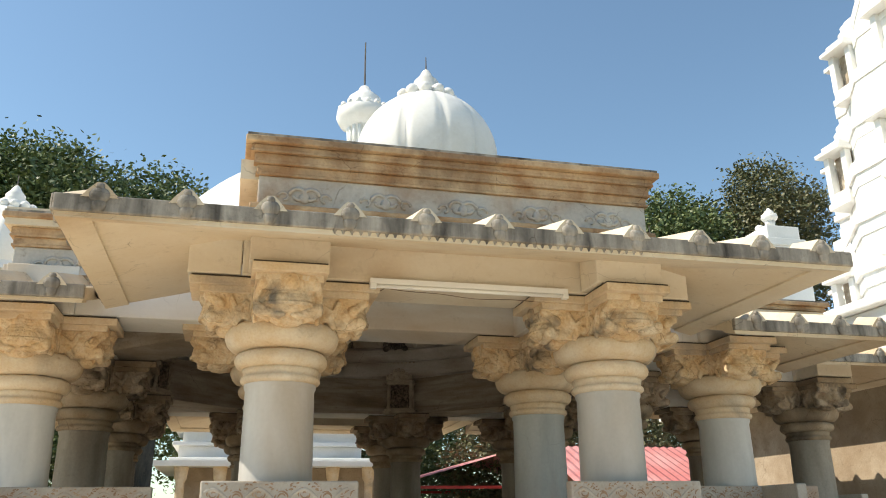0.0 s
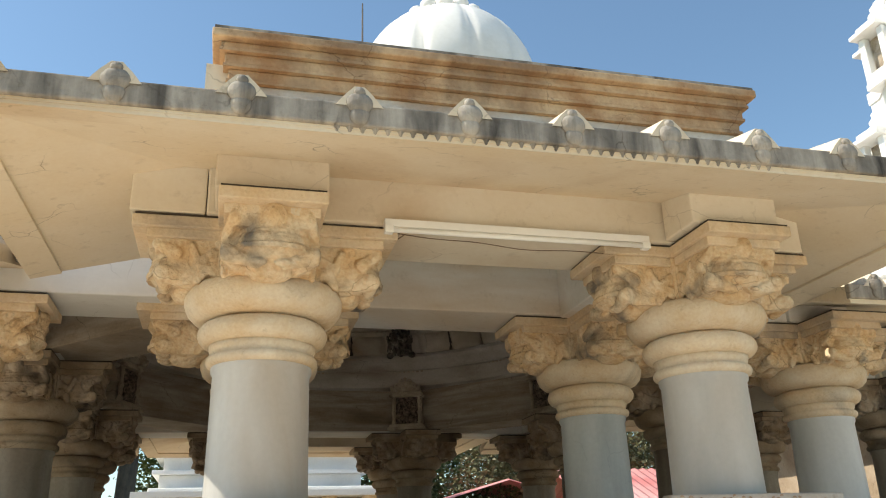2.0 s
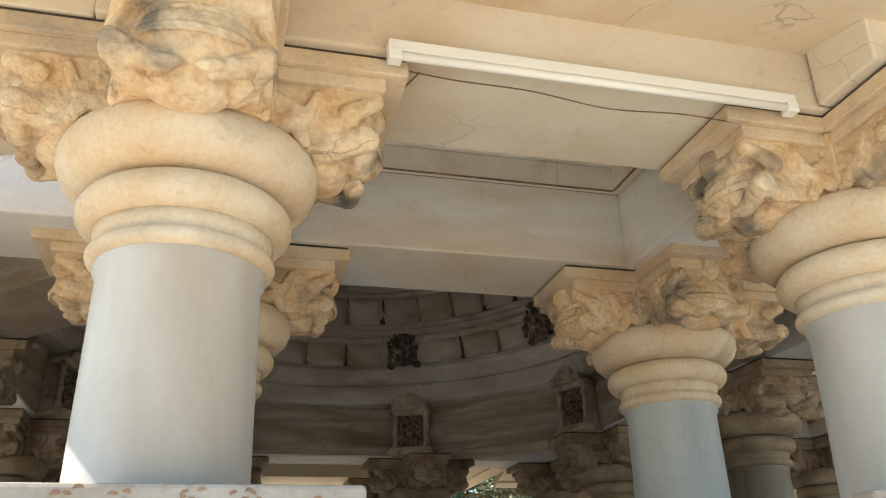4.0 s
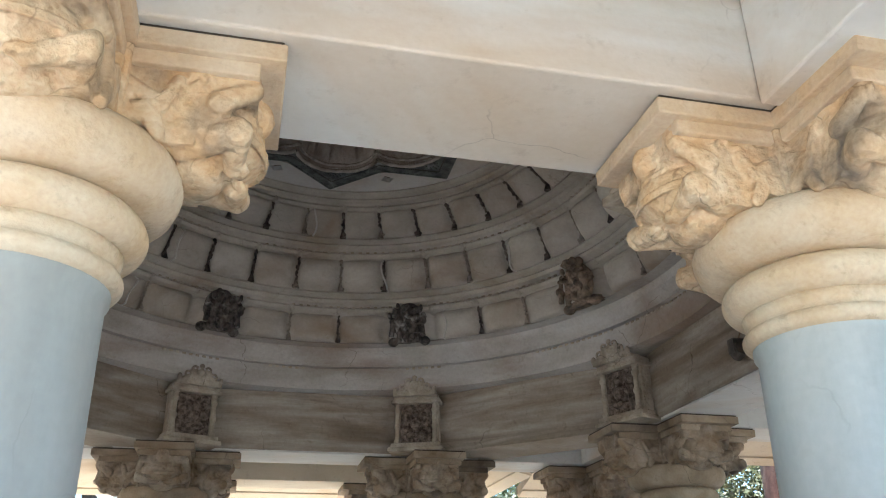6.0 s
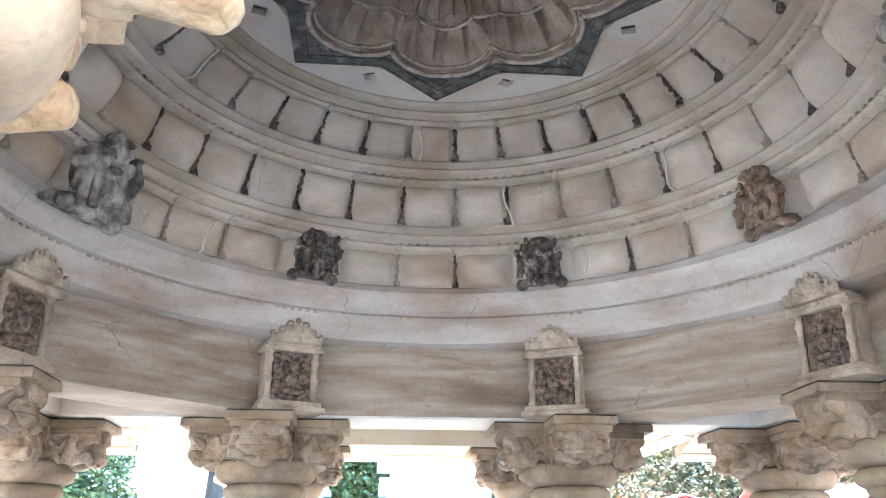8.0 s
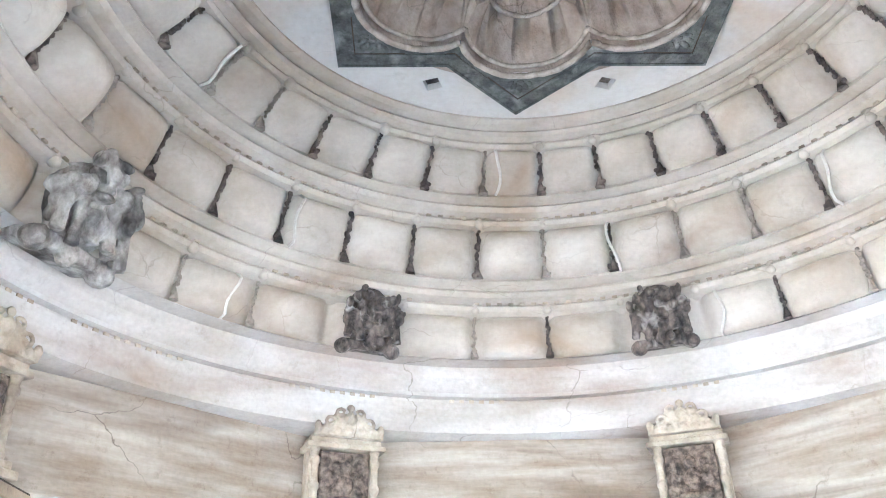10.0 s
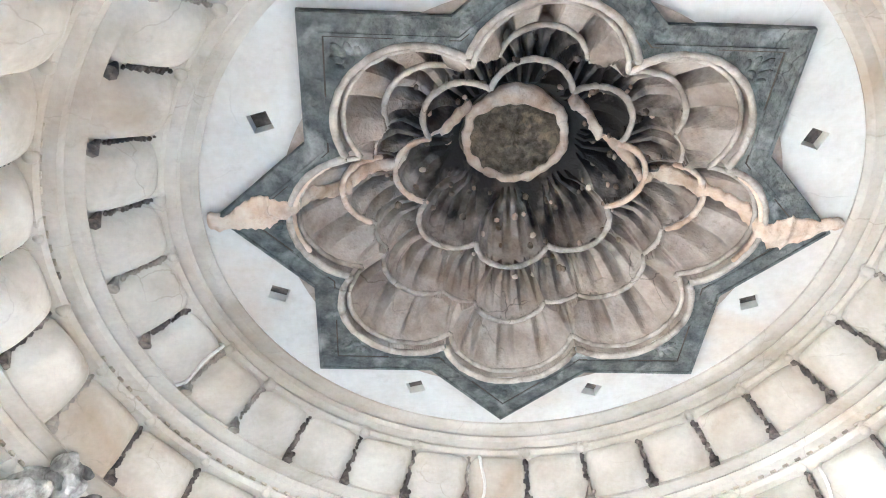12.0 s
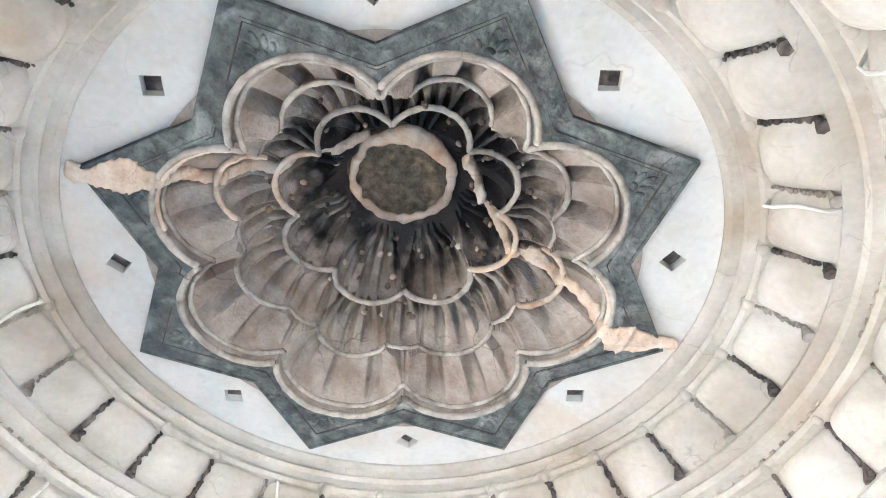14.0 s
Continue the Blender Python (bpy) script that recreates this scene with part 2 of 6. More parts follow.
def leaf_material(name, a, b):
    m = bpy.data.materials.new(name)
    m.use_nodes = True
    N, L = m.node_tree.nodes, m.node_tree.links
    bsdf = N["Principled BSDF"]
    geo = N.new("ShaderNodeNewGeometry")
    ramp = N.new("ShaderNodeValToRGB")
    ramp.color_ramp.elements[0].color, ramp.color_ramp.elements[1].color = (*a, 1), (*b, 1)
    L.new(geo.outputs["Random Per Island"], ramp.inputs["Fac"])
    L.new(ramp.outputs["Color"], bsdf.inputs["Base Color"])
    bsdf.inputs["Roughness"].default_value = 0.55
    return m


LEAF = leaf_material("green_leaves", (0.06, 0.10, 0.035), (0.17, 0.21, 0.07))
LEAFDRY = leaf_material("olive_leaves", (0.07, 0.085, 0.035), (0.17, 0.16, 0.07))
LEAFLIGHT = leaf_material("bright_leaves", (0.12, 0.22, 0.03), (0.30, 0.38, 0.06))


# ---- mesh helpers ----
def part(name, bm, material, parent=None, label="", smooth=False):
    """Links a bmesh as one mesh object, under parent if given."""
    me = bpy.data.meshes.new(name)
    bm.to_mesh(me)
    bm.free()
    me.materials.append(material)
    if smooth:
        me.polygons.foreach_set("use_smooth", [True] * len(me.polygons))
    ob = new(name, me)
    if parent is not None:
        ob.parent = parent
    if label:
        ob["label"] = label
    return ob


def link_mesh(name, me, parent=None, m=None):
    ob = new(name, me)
    if parent is not None:
        ob.parent = parent
    if m is not None:
        ob.matrix_basis = m
    return ob


def empty(name, label, category, group="", kind="", at=None):
    ob = new(name)
    ob.empty_display_size = 0.1
    if at is not None:
        ob.matrix_basis = at
    return tagged(ob, label, category, group, kind)


def box(bm, x0, x1, y0, y1, z0, z1, bevel=0.0, m=None):
    """Adds a box, with bevelled edges if asked."""
    x0, x1 = min(x0, x1), max(x0, x1)
    r = bmesh.ops.create_cube(bm, size=1)
    vs = r["verts"]
    bmesh.ops.scale(bm, vec=(x1 - x0, y1 - y0, z1 - z0), verts=vs)
    bmesh.ops.translate(bm, vec=((x0 + x1) / 2, (y0 + y1) / 2, (z0 + z1) / 2), verts=vs)
    if bevel:
        es = list({e for v in vs for e in v.link_edges})
        r = bmesh.ops.bevel(bm, geom=es, offset=bevel, segments=2, profile=0.5, affect="EDGES")
        vs = list({v for f in r["faces"] for v in f.verts} | {v for v in vs if v.is_valid})
    if m is not None:
        bmesh.ops.transform(bm, matrix=m, verts=vs)
    return vs


def ball(bm, centre, radii, m=None, seg=12):
    r = bmesh.ops.create_uvsphere(bm, u_segments=seg, v_segments=max(6, seg * 2 // 3), radius=1)
    t = Matrix.Translation(centre) @ (m or Matrix()) @ Matrix.Diagonal((*radii, 1))
    bmesh.ops.transform(bm, matrix=t, verts=r["verts"])


def limb(bm, a, b, r0, r1=None, seg=8):
    """A tapered rod from a to b with round ends."""
    a, b = Vector(a), Vector(b)
    r1 = r0 if r1 is None else r1
    d = b - a
    m = Matrix.Translation((a + b) / 2) @ d.to_track_quat("Z", "Y").to_matrix().to_4x4()
    bmesh.ops.create_cone(bm, cap_ends=True, segments=seg, radius1=r0, radius2=r1, depth=max(d.length, 1e-4), matrix=m)


def lathe(bm, profile, seg=48, centre=(0, 0), a0=0.0, a1=math.tau, flip=False):
    """Turns a profile of (r, z) about the upright axis."""
    full = abs(a1 - a0 - math.tau) < 1e-6
    n = seg if full else seg + 1
    rings = []
    for r, z in profile:
        rings.append([bm.verts.new((centre[0] + r * math.sin(a0 + (a1 - a0) * i / seg), centre[1] + r * math.cos(a0 + (a1 - a0) * i / seg), z)) for i in range(n)])
    for p, q in zip(rings, rings[1:]):
        for i in range(seg):
            j = (i + 1) % n
            f = (p[i], p[j], q[j], q[i])
            bm.faces.new(f[::-1] if flip else f)
    return rings


def prism(bm, outline, z0, z1, m=None):
    """An upright prism over an outline of (x, y)."""
    low = [bm.verts.new((x, y, z0)) for x, y in outline]
    top = [bm.verts.new((x, y, z1)) for x, y in outline]
    n = len(outline)
    bm.faces.new(low[::-1])
    bm.faces.new(top)
    for i in range(n):
        bm.faces.new((low[i], low[(i + 1) % n], top[(i + 1) % n], top[i]))
    if m is not None:
        bmesh.ops.transform(bm, matrix=m, verts=low + top)


def sweep(bm, points, radius, seg=6):
    """A tube along a line of points."""
    pts = [Vector(v) for v in points]
    rings = []
    for k, c in enumerate(pts):
        d = (pts[min(k + 1, len(pts) - 1)] - pts[max(k - 1, 0)]).normalized()
        side = d.orthogonal().normalized() if not rings else (side - d * side.dot(d)).normalized()
        other = d.cross(side)
        rings.append([bm.verts.new(c + (side * math.cos(math.tau * i / seg) + other * math.sin(math.tau * i / seg)) * radius) for i in range(seg)])
    for a, b in zip(rings, rings[1:]):
        for i in range(seg):
            bm.faces.new((a[i], a[(i + 1) % seg], b[(i + 1) % seg], b[i]))
    bm.faces.new(rings[0][::-1])
    bm.faces.new(rings[-1])


def baked(bm, name, material, voxel=0.0, smooth_steps=0, cut=None):
    """The mesh left by a voxel remesh (and smoothing), or by cutting a second bmesh out of the first."""
    me = bpy.data.meshes.new(name)
    bm.to_mesh(me)
    bm.free()
    ob = new(name, me)
    other = None
    if cut is not None:
        me2 = bpy.data.meshes.new("cutter")
        cut.to_mesh(me2)
        cut.free()
        other = new("cutter", me2)
        mod = ob.modifiers.new("cut", "BOOLEAN")
        mod.object, mod.operation, mod.solver = other, "DIFFERENCE", "EXACT"
    if voxel:
        mod = ob.modifiers.new("remesh", "REMESH")
        mod.mode, mod.voxel_size, mod.use_smooth_shade = "VOXEL", voxel, True
        if smooth_steps:
            mod = ob.modifiers.new("smooth", "SMOOTH")
            mod.factor, mod.iterations = 0.5, smooth_steps
    dg = bpy.context.evaluated_depsgraph_get()
    out = bpy.data.meshes.new_from_object(ob.evaluated_get(dg))
    out.name = name
    bpy.data.objects.remove(ob)
    if other is not None:
        bpy.data.objects.remove(other)
    out.materials.clear()
    out.materials.append(material)
    return out


# ---- plan ----
FLOOR_Z = 0.45
BEAM_Z = 2.745         # underside of the beams, top of the brackets
OCT_A, OCT_H = 2.56, 1.05   # column axes: distance of a side from the middle, half its length
PORCH = 3.93           # outer porch columns
CORNER = 2.70          # corner columns
DEEPER = {0: 0.0, 90: 0.85, 180: 0.0, 270: 0.85}   # the side porches reach further out
FLAT_Z = 4.585         # flat middle of the dome
QUARTERS = [0, 90, 180, 270]


def turned(x, y, quarter):
    c, s = [(1, 0), (0, 1), (-1, 0), (0, -1)][quarter // 90]
    return c * x - s * y, s * x + c * y


# ---- ground and platform ----
bm = bmesh.new()
bmesh.ops.create_grid(bm, x_segments=8, y_segments=8, size=1500)
tagged(part("ground", bm, EARTH), "dry grass and earth around the temple", "ground", kind="stuff")
bm = bmesh.new()
box(bm, -16, 16, -16, 7, -0.3, 0.012)
tagged(part("pavement", bm, PAVING), "sunlit pale stone paving of the court", "pavement", kind="structure")
bm = bmesh.new()
outline = []
for q in QUARTERS:
    for x, y in ((-3.2, -3.2), (-1.75, -3.2), (-1.75, -4.45), (1.75, -4.45), (1.75, -3.2)):
        outline.append(turned(x, y, q))
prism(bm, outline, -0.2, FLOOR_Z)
tagged(part("floor", bm, FLOORSTONE), "dark stone floor of the pavilion platform, toned down to dim the interior", "floor", kind="structure")
# extra pale slab, out of view, that brightens the porch ceiling by bounce
bm = bmesh.new()
box(bm, -1.72, 1.72, -4.44, -2.95, FLOOR_Z - 0.05, FLOOR_Z + 0.006, 0.002)
tagged(part("floor", bm, PAVING), "unseen pale slab added on the porch floor to bounce light upwards", "floor", kind="structure")
# steps out of view, kept pale for the same bounce
for i in range(2):
    bm = bmesh.new()
    box(bm, -0.62, 0.62, -5.1 + 0.32 * i, -4.455, 0.014 if i == 0 else 0.15 * i + 0.002, 0.15 * (i + 1), 0.012)
    tagged(part("step", bm, PAVING), "pale stone step leading up to the platform", "step", "steps", "structure")

# ---- columns with bracket capitals ----
def arm_mesh(name, seed, length=0.55):
    """The carving of a bracket arm: a plain corbel block with bent limbs on its flanks and a pot-bellied seated figure at its end."""
    rnd = random.Random(seed)
    bm = bmesh.new()
    w = 0.2
    box(bm, 0.0, length - 0.05, -w + 0.03, w - 0.03, -0.15, -0.05)
    box(bm, 0.0, length * 0.80, -w + 0.032, w - 0.032, -0.262, -0.08)
    box(bm, 0.0, length * 0.66, -w + 0.04, w - 0.04, -0.292, -0.08)

    def bone(pts, radii):
        for (a, b), (r0, r1) in zip(zip(pts, pts[1:]), zip(radii, radii[1:])):
            limb(bm, a, b, r0, r1, 10)
        for q, r in zip(pts, radii):
            ball(bm, q, (r * 1.02,) * 3, seg=10)

    tip = length - 0.09
    k = rnd.uniform(-0.012, 0.012)
    # belly, chest, head with its head-dress
    ball(bm, (tip - 0.055, k, -0.205), (0.125, 0.150, 0.085), seg=18)
    ball(bm, (tip - 0.055, k, -0.140), (0.105, 0.120, 0.07), seg=16)
    ball(bm, (tip + 0.035, k, -0.098), (0.048, 0.050, 0.058), seg=14)
    ball(bm, (tip + 0.062, k, -0.102), (0.024, 0.018, 0.022), seg=8)
    ball(bm, (tip + 0.01, k, -0.075), (0.045, 0.082, 0.045), seg=14)
    for s in (-1, 1):
        ball(bm, (tip + 0.035, k + s * 0.056, -0.115), (0.016, 0.013, 0.026), seg=8)
    # belts and necklaces
    for rr, zz, ry in ((0.128, -0.228, 0.152), (0.130, -0.213, 0.155), (0.114, -0.152, 0.128), (0.110, -0.138, 0.118)):
        pts = [(tip - 0.055 + rr * math.cos(a), k + ry * math.sin(a), zz - 0.012 * math.cos(a)) for a in [-1.4 + 0.28 * i for i in range(11)]]
        sweep(bm, pts, 0.0052, 5)
    for s in (-1, 1):
        y = s * (w - 0.035)
        # raised arm and folded leg of the seated figure
        bone([(tip - 0.05, s * 0.115, -0.13), (tip - 0.045, s * 0.182, -0.175 + k), (tip + 0.03, s * 0.150, -0.118), (tip + 0.02, s * 0.125, -0.08)], (0.036, 0.030, 0.024, 0.026))
        bone([(tip - 0.12, s * 0.10, -0.262), (tip + 0.0, s * 0.172, -0.252), (tip - 0.005, s * 0.055, -0.286)], (0.042, 0.038, 0.024))
        ball(bm, (tip + 0.012, s * 0.05, -0.288), (0.022, 0.04, 0.016), seg=8)
        for t in (0.35, 0.65):
            ball(bm, (tip - 0.048, s * (0.115 + 0.067 * t), -0.13 - 0.045 * t), (0.037, 0.010, 0.037), seg=10)
        # the companion on the flank: torso, head, bent arm and leg
        ball(bm, (0.17 + k, y, -0.200), (0.062, 0.042, 0.075), seg=14)
        ball(bm, (0.185 + k, y * 1.04, -0.122), (0.032, 0.034, 0.038), seg=12)
        bone([(0.13 + k, y * 1.08, -0.150), (0.075, y * 1.1, -0.205), (0.11, y * 1.1, -0.255)], (0.022, 0.019, 0.016))
        bone([(0.215 + k, y * 1.08, -0.160), (0.285, y * 1.1, -0.205), (0.315, y * 1.05, -0.130)], (0.022, 0.019, 0.016))
        bone([(0.15, y * 1.08, -0.258), (0.255, y * 1.12, -0.225), (0.285, y * 1.08, -0.284)], (0.034, 0.028, 0.018))
        bone([(0.04, y * 1.05, -0.10), (0.035, y * 1.05, -0.285)], (0.014, 0.018))
        # folds of cloth and a scroll below the slab
        for i in range(5):
            limb(bm, (0.14 + 0.016 * i, y * 1.22, -0.235), (0.12 + 0.026 * i, y * 1.20, -0.280), 0.006, 0.004, 5)
        pts = [(0.365 + 0.032 * (1 - i / 13) * math.cos(2.6 - 0.6 * i), y * 1.03, -0.125 + 0.032 * (1 - i / 13) * math.sin(2.6 - 0.6 * i)) for i in range(12)]
        sweep(bm, pts, 0.009, 5)
    # pendant leaf under the end
    ball(bm, (tip - 0.10, 0, -0.290), (0.075, 0.10, 0.045), seg=12)
    # the figures keep within the block they were cut from
    for v in bm.verts:
        if abs(v.co.y) > w - 0.012:
            v.co.y = math.copysign(w - 0.012 + 0.35 * (abs(v.co.y) - w + 0.012), v.co.y)
    return baked(bm, name, CARVED, 0.0055, 0)


ARMS = [arm_mesh("bracket_arm", 3 + i, 0.55 - 0.012 * i) for i in range(4)]


def slab_mesh():
    bm = bmesh.new()
    box(bm, 0.0, 0.56, -0.213, 0.213, -0.060, -0.010, 0.005)
    box(bm, 0.0, 0.50, -0.190, 0.190, -0.100, -0.058, 0.005)
    me = bpy.data.meshes.new("bracket_slab")
    bm.to_mesh(me)
    bm.free()
    me.materials.append(CAPITAL)
    return me


def joint_mesh():
    bm = bmesh.new()
    box(bm, 0.0, 0.55, -0.206, 0.206, -0.0115, -0.0005)
    me = bpy.data.meshes.new("joint")
    bm.to_mesh(me)
    bm.free()
    me.materials.append(BLACKJOINT)
    return me


SLAB_ME, JOINT_ME = slab_mesh(), joint_mesh()


def mesh_of(name, bm, material, smooth=True):
    me = bpy.data.meshes.new(name)
    bm.to_mesh(me)
    bm.free()
    me.materials.append(material)
    if smooth:
        me.polygons.foreach_set("use_smooth", [True] * len(me.polygons))
    return me


def ring_profile(r0, r1, z0, z1, n=9):
    """A half-round moulding between two heights."""
    return [(r0 + (r1 - r0) * math.sin(math.pi * i / n) ** 0.6, z0 + (z1 - z0) * i / n) for i in range(n + 1)]


bm = bmesh.new()
lathe(bm, [(0.0, FLOOR_Z + 0.30), (0.214, FLOOR_Z + 0.30), (0.211, 1.5), (0.203, 2.095), (0.212, 2.11), (0.212, 2.13), (0.0, 2.13)][1:6], 48, flip=True)
SHAFT_ME = mesh_of("shaft", bm, SHAFT)
bm = bmesh.new()
lathe(bm, [(0.18, FLOOR_Z - 0.03)] + [(0.31, FLOOR_Z - 0.03), (0.31, FLOOR_Z + 0.14)] + ring_profile(0.26, 0.30, FLOOR_Z + 0.15, FLOOR_Z + 0.24) + [(0.235, FLOOR_Z + 0.26), (0.23, FLOOR_Z + 0.31), (0.2, FLOOR_Z + 0.31)], 40, flip=True)
BASE_ME = mesh_of("base", bm, SHAFT)
bm = bmesh.new()
lathe(bm, [(0.19, 2.127)] + ring_profile(0.215, 0.236, 2.130, 2.180, 7) + [(0.222, 2.195), (0.228, 2.220), (0.2, 2.223)], 48, flip=True)
NECK_ME = mesh_of("neck_ring", bm, CAPITAL)
bm = bmesh.new()
lathe(bm, [(0.19, 2.220)] + ring_profile(0.235, 0.276, 2.220, 2.320) + [(0.2, 2.323)], 48, flip=True)
LOW_ME = mesh_of("lower_torus", bm, CAPITAL)
bm = bmesh.new()
lathe(bm, [(0.2, 2.320)] + [(0.262, 2.323), (0.30, 2.335), (0.325, 2.360), (0.338, 2.395), (0.340, 2.420), (0.328, 2.450), (0.315, 2.465), (0.1, 2.467)], 48, flip=True)
UP_ME = mesh_of("capital_disc", bm, CAPITAL)
bm = bmesh.new()
box(bm, -0.205, 0.205, -0.205, 0.205, 2.455, 2.732, 0.01)
CORE_ME = mesh_of("capital_core", bm, CARVED, False)


# column stones and their copies with the shade painted in
SHADED_STONE = {"shaft_marble": SHAFT_SHADED, "capital_sandstone": CAPITAL_SHADED, "carved_sandstone": CARVED_SHADED}


def column(x, y, arms, label, turn=0.0, seed=0, in_shade=False, grey=False, lift=0.0, longer=()):
    """A round column: base, shaft, rings and one bracket arm for each angle in arms (angle, length)."""
    at = Matrix.Translation((x, y, lift)) @ Matrix.Rotation(radians(turn), 4, "Z")
    col = empty("column", label, "column", "columns of the pavilion", at=at)
    for name, me in (("base", BASE_ME), ("shaft", SHAFT_ME), ("neck_ring", NECK_ME), ("lower_torus", LOW_ME), ("capital_disc", UP_ME), ("capital_core", CORE_ME)):
        link_mesh(name, me, col)
    for k, a in enumerate(arms):
        m = Matrix.Translation((0, 0, BEAM_Z - 0.001)) @ Matrix.Rotation(radians(a - turn), 4, "Z")
        if a in longer:
            m = m @ Matrix.Scale(1.25, 4, (1, 0, 0))
        arm = link_mesh("bracket_arm", ARMS[(seed + k) % 4], col, m @ Matrix.Scale(1 if (seed + k) % 2 else -1, 4, (0, 1, 0)))
        link_mesh("bracket_slab", SLAB_ME, arm)
        link_mesh("joint", JOINT_ME, arm)
    if grey:
        slot = [ob for ob in col.children if ob.name.startswith("shaft")][0].material_slots[0]
        slot.link = "OBJECT"
        slot.material = SHAFT_GREY
    if in_shade:
        # columns further in get the stones coloured for shade
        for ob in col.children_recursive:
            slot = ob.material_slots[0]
            if slot.material.name in SHADED_STONE:
                darkened = SHADED_STONE[slot.material.name]
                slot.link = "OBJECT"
                slot.material = darkened
    return col


COLLABEL = "round pale marble column with ochre carved bracket capital"
n = 0
for q in QUARTERS:
    for sx in (-1, 1):
        x, y = turned(sx * OCT_H + ((0.05 if sx > 0 else 0.042) if q == 0 else 0.0), -OCT_A, q)
        column(x, y, [a + q for a in (0, 90, 180, 270)], (COLLABEL if q == 0 else "round soot-stained stone column, coloured darker for shade, with carved bracket capital") + " under the dome", seed=n, in_shade=q != 0, grey=q == 0, lift=0.02 if q == 0 else 0.0, longer=((0,) if sx > 0 else (180,)) if q == 0 else ())
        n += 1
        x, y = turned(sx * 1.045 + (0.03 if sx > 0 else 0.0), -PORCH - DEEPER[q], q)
        column(x, y, [a + q for a in (0, 90, 180, 270)], COLLABEL + " at the porch edge", seed=n, in_shade=q != 0)
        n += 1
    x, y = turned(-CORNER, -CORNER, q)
    column(x, y, [a + q for a in (0, 90, 180, 270)], COLLABEL + " at the pavilion corner", seed=n, in_shade=q > 90)
    n += 1

# ---- beams ----
def beam(name, a, b, half, z0, z1, label, material=BEAM):
    """A stone beam from a to b, with slightly softened arrises."""
    a, b = Vector((*a, 0)), Vector((*b, 0))
    d = (b - a).length
    bm = bmesh.new()
    box(bm, -d / 2, d / 2, -half, half, z0, z1, 0.008)
    ob = part(name, bm, material)
    ob.matrix_basis = Matrix.Translation((a + b) / 2) @ Matrix.Rotation(math.atan2(b.y - a.y, b.x - a.x), 4, "Z")
    return tagged(ob, label, "beam", "beams of the pavilion", "structure")


for q in QUARTERS:
    T = lambda x, y: turned(x, y, q)
    dq = DEEPER[q]
    beam("beam", T(-1.31, -PORCH - dq), T(1.31, -PORCH - dq), 0.238, BEAM_Z, 3.02, "tan stone beam along the porch front", FRONTBEAM)
    beam("beam", T(-1.46, -OCT_A), T(1.46, -OCT_A), 0.242, BEAM_Z + (0.02 if q == 0 else 0.0), 3.135, "pale stone beam between porch and dome")
    for sx in (-1, 1):
        beam("beam", T(sx * 1.045, -PORCH - dq + 0.243), T(sx * 1.045, -OCT_A - 0.247), 0.215, BEAM_Z, 3.13, "pale stone side beam of the porch")
        beam("beam", T(sx * 1.47, -2.66), T(sx * 2.93, -2.66), 0.235, BEAM_Z + 0.003, 3.095, "pale stone outer beam of the pavilion")
    # blocks that step forward over the front brackets
    for sx in (-1, 1):
        bm = bmesh.new()
        box(bm, sx * 1.05 - 0.225, sx * 1.05 + 0.225, -4.43 - dq, -4.176 - dq, BEAM_Z + 0.004, 2.955, 0.008)
        ob = part("beam_block", bm, FRONTBEAM)
        ob.matrix_basis = Matrix.Rotation(radians(q), 4, "Z")
        tagged(ob, "stone block of the beam above a front bracket", "beam block", "beam blocks", "structure")
        bm = bmesh.new()
        box(bm, sx * 1.315, sx * 1.62, -4.14 - dq, -3.72 - dq, BEAM_Z + 0.004, 2.975, 0.008)
        ob = part("beam_block", bm, FRONTBEAM)
        ob.matrix_basis = Matrix.Rotation(radians(q), 4, "Z")
        tagged(ob, "stone block of the beam above a side bracket", "beam block", "beam blocks", "structure")

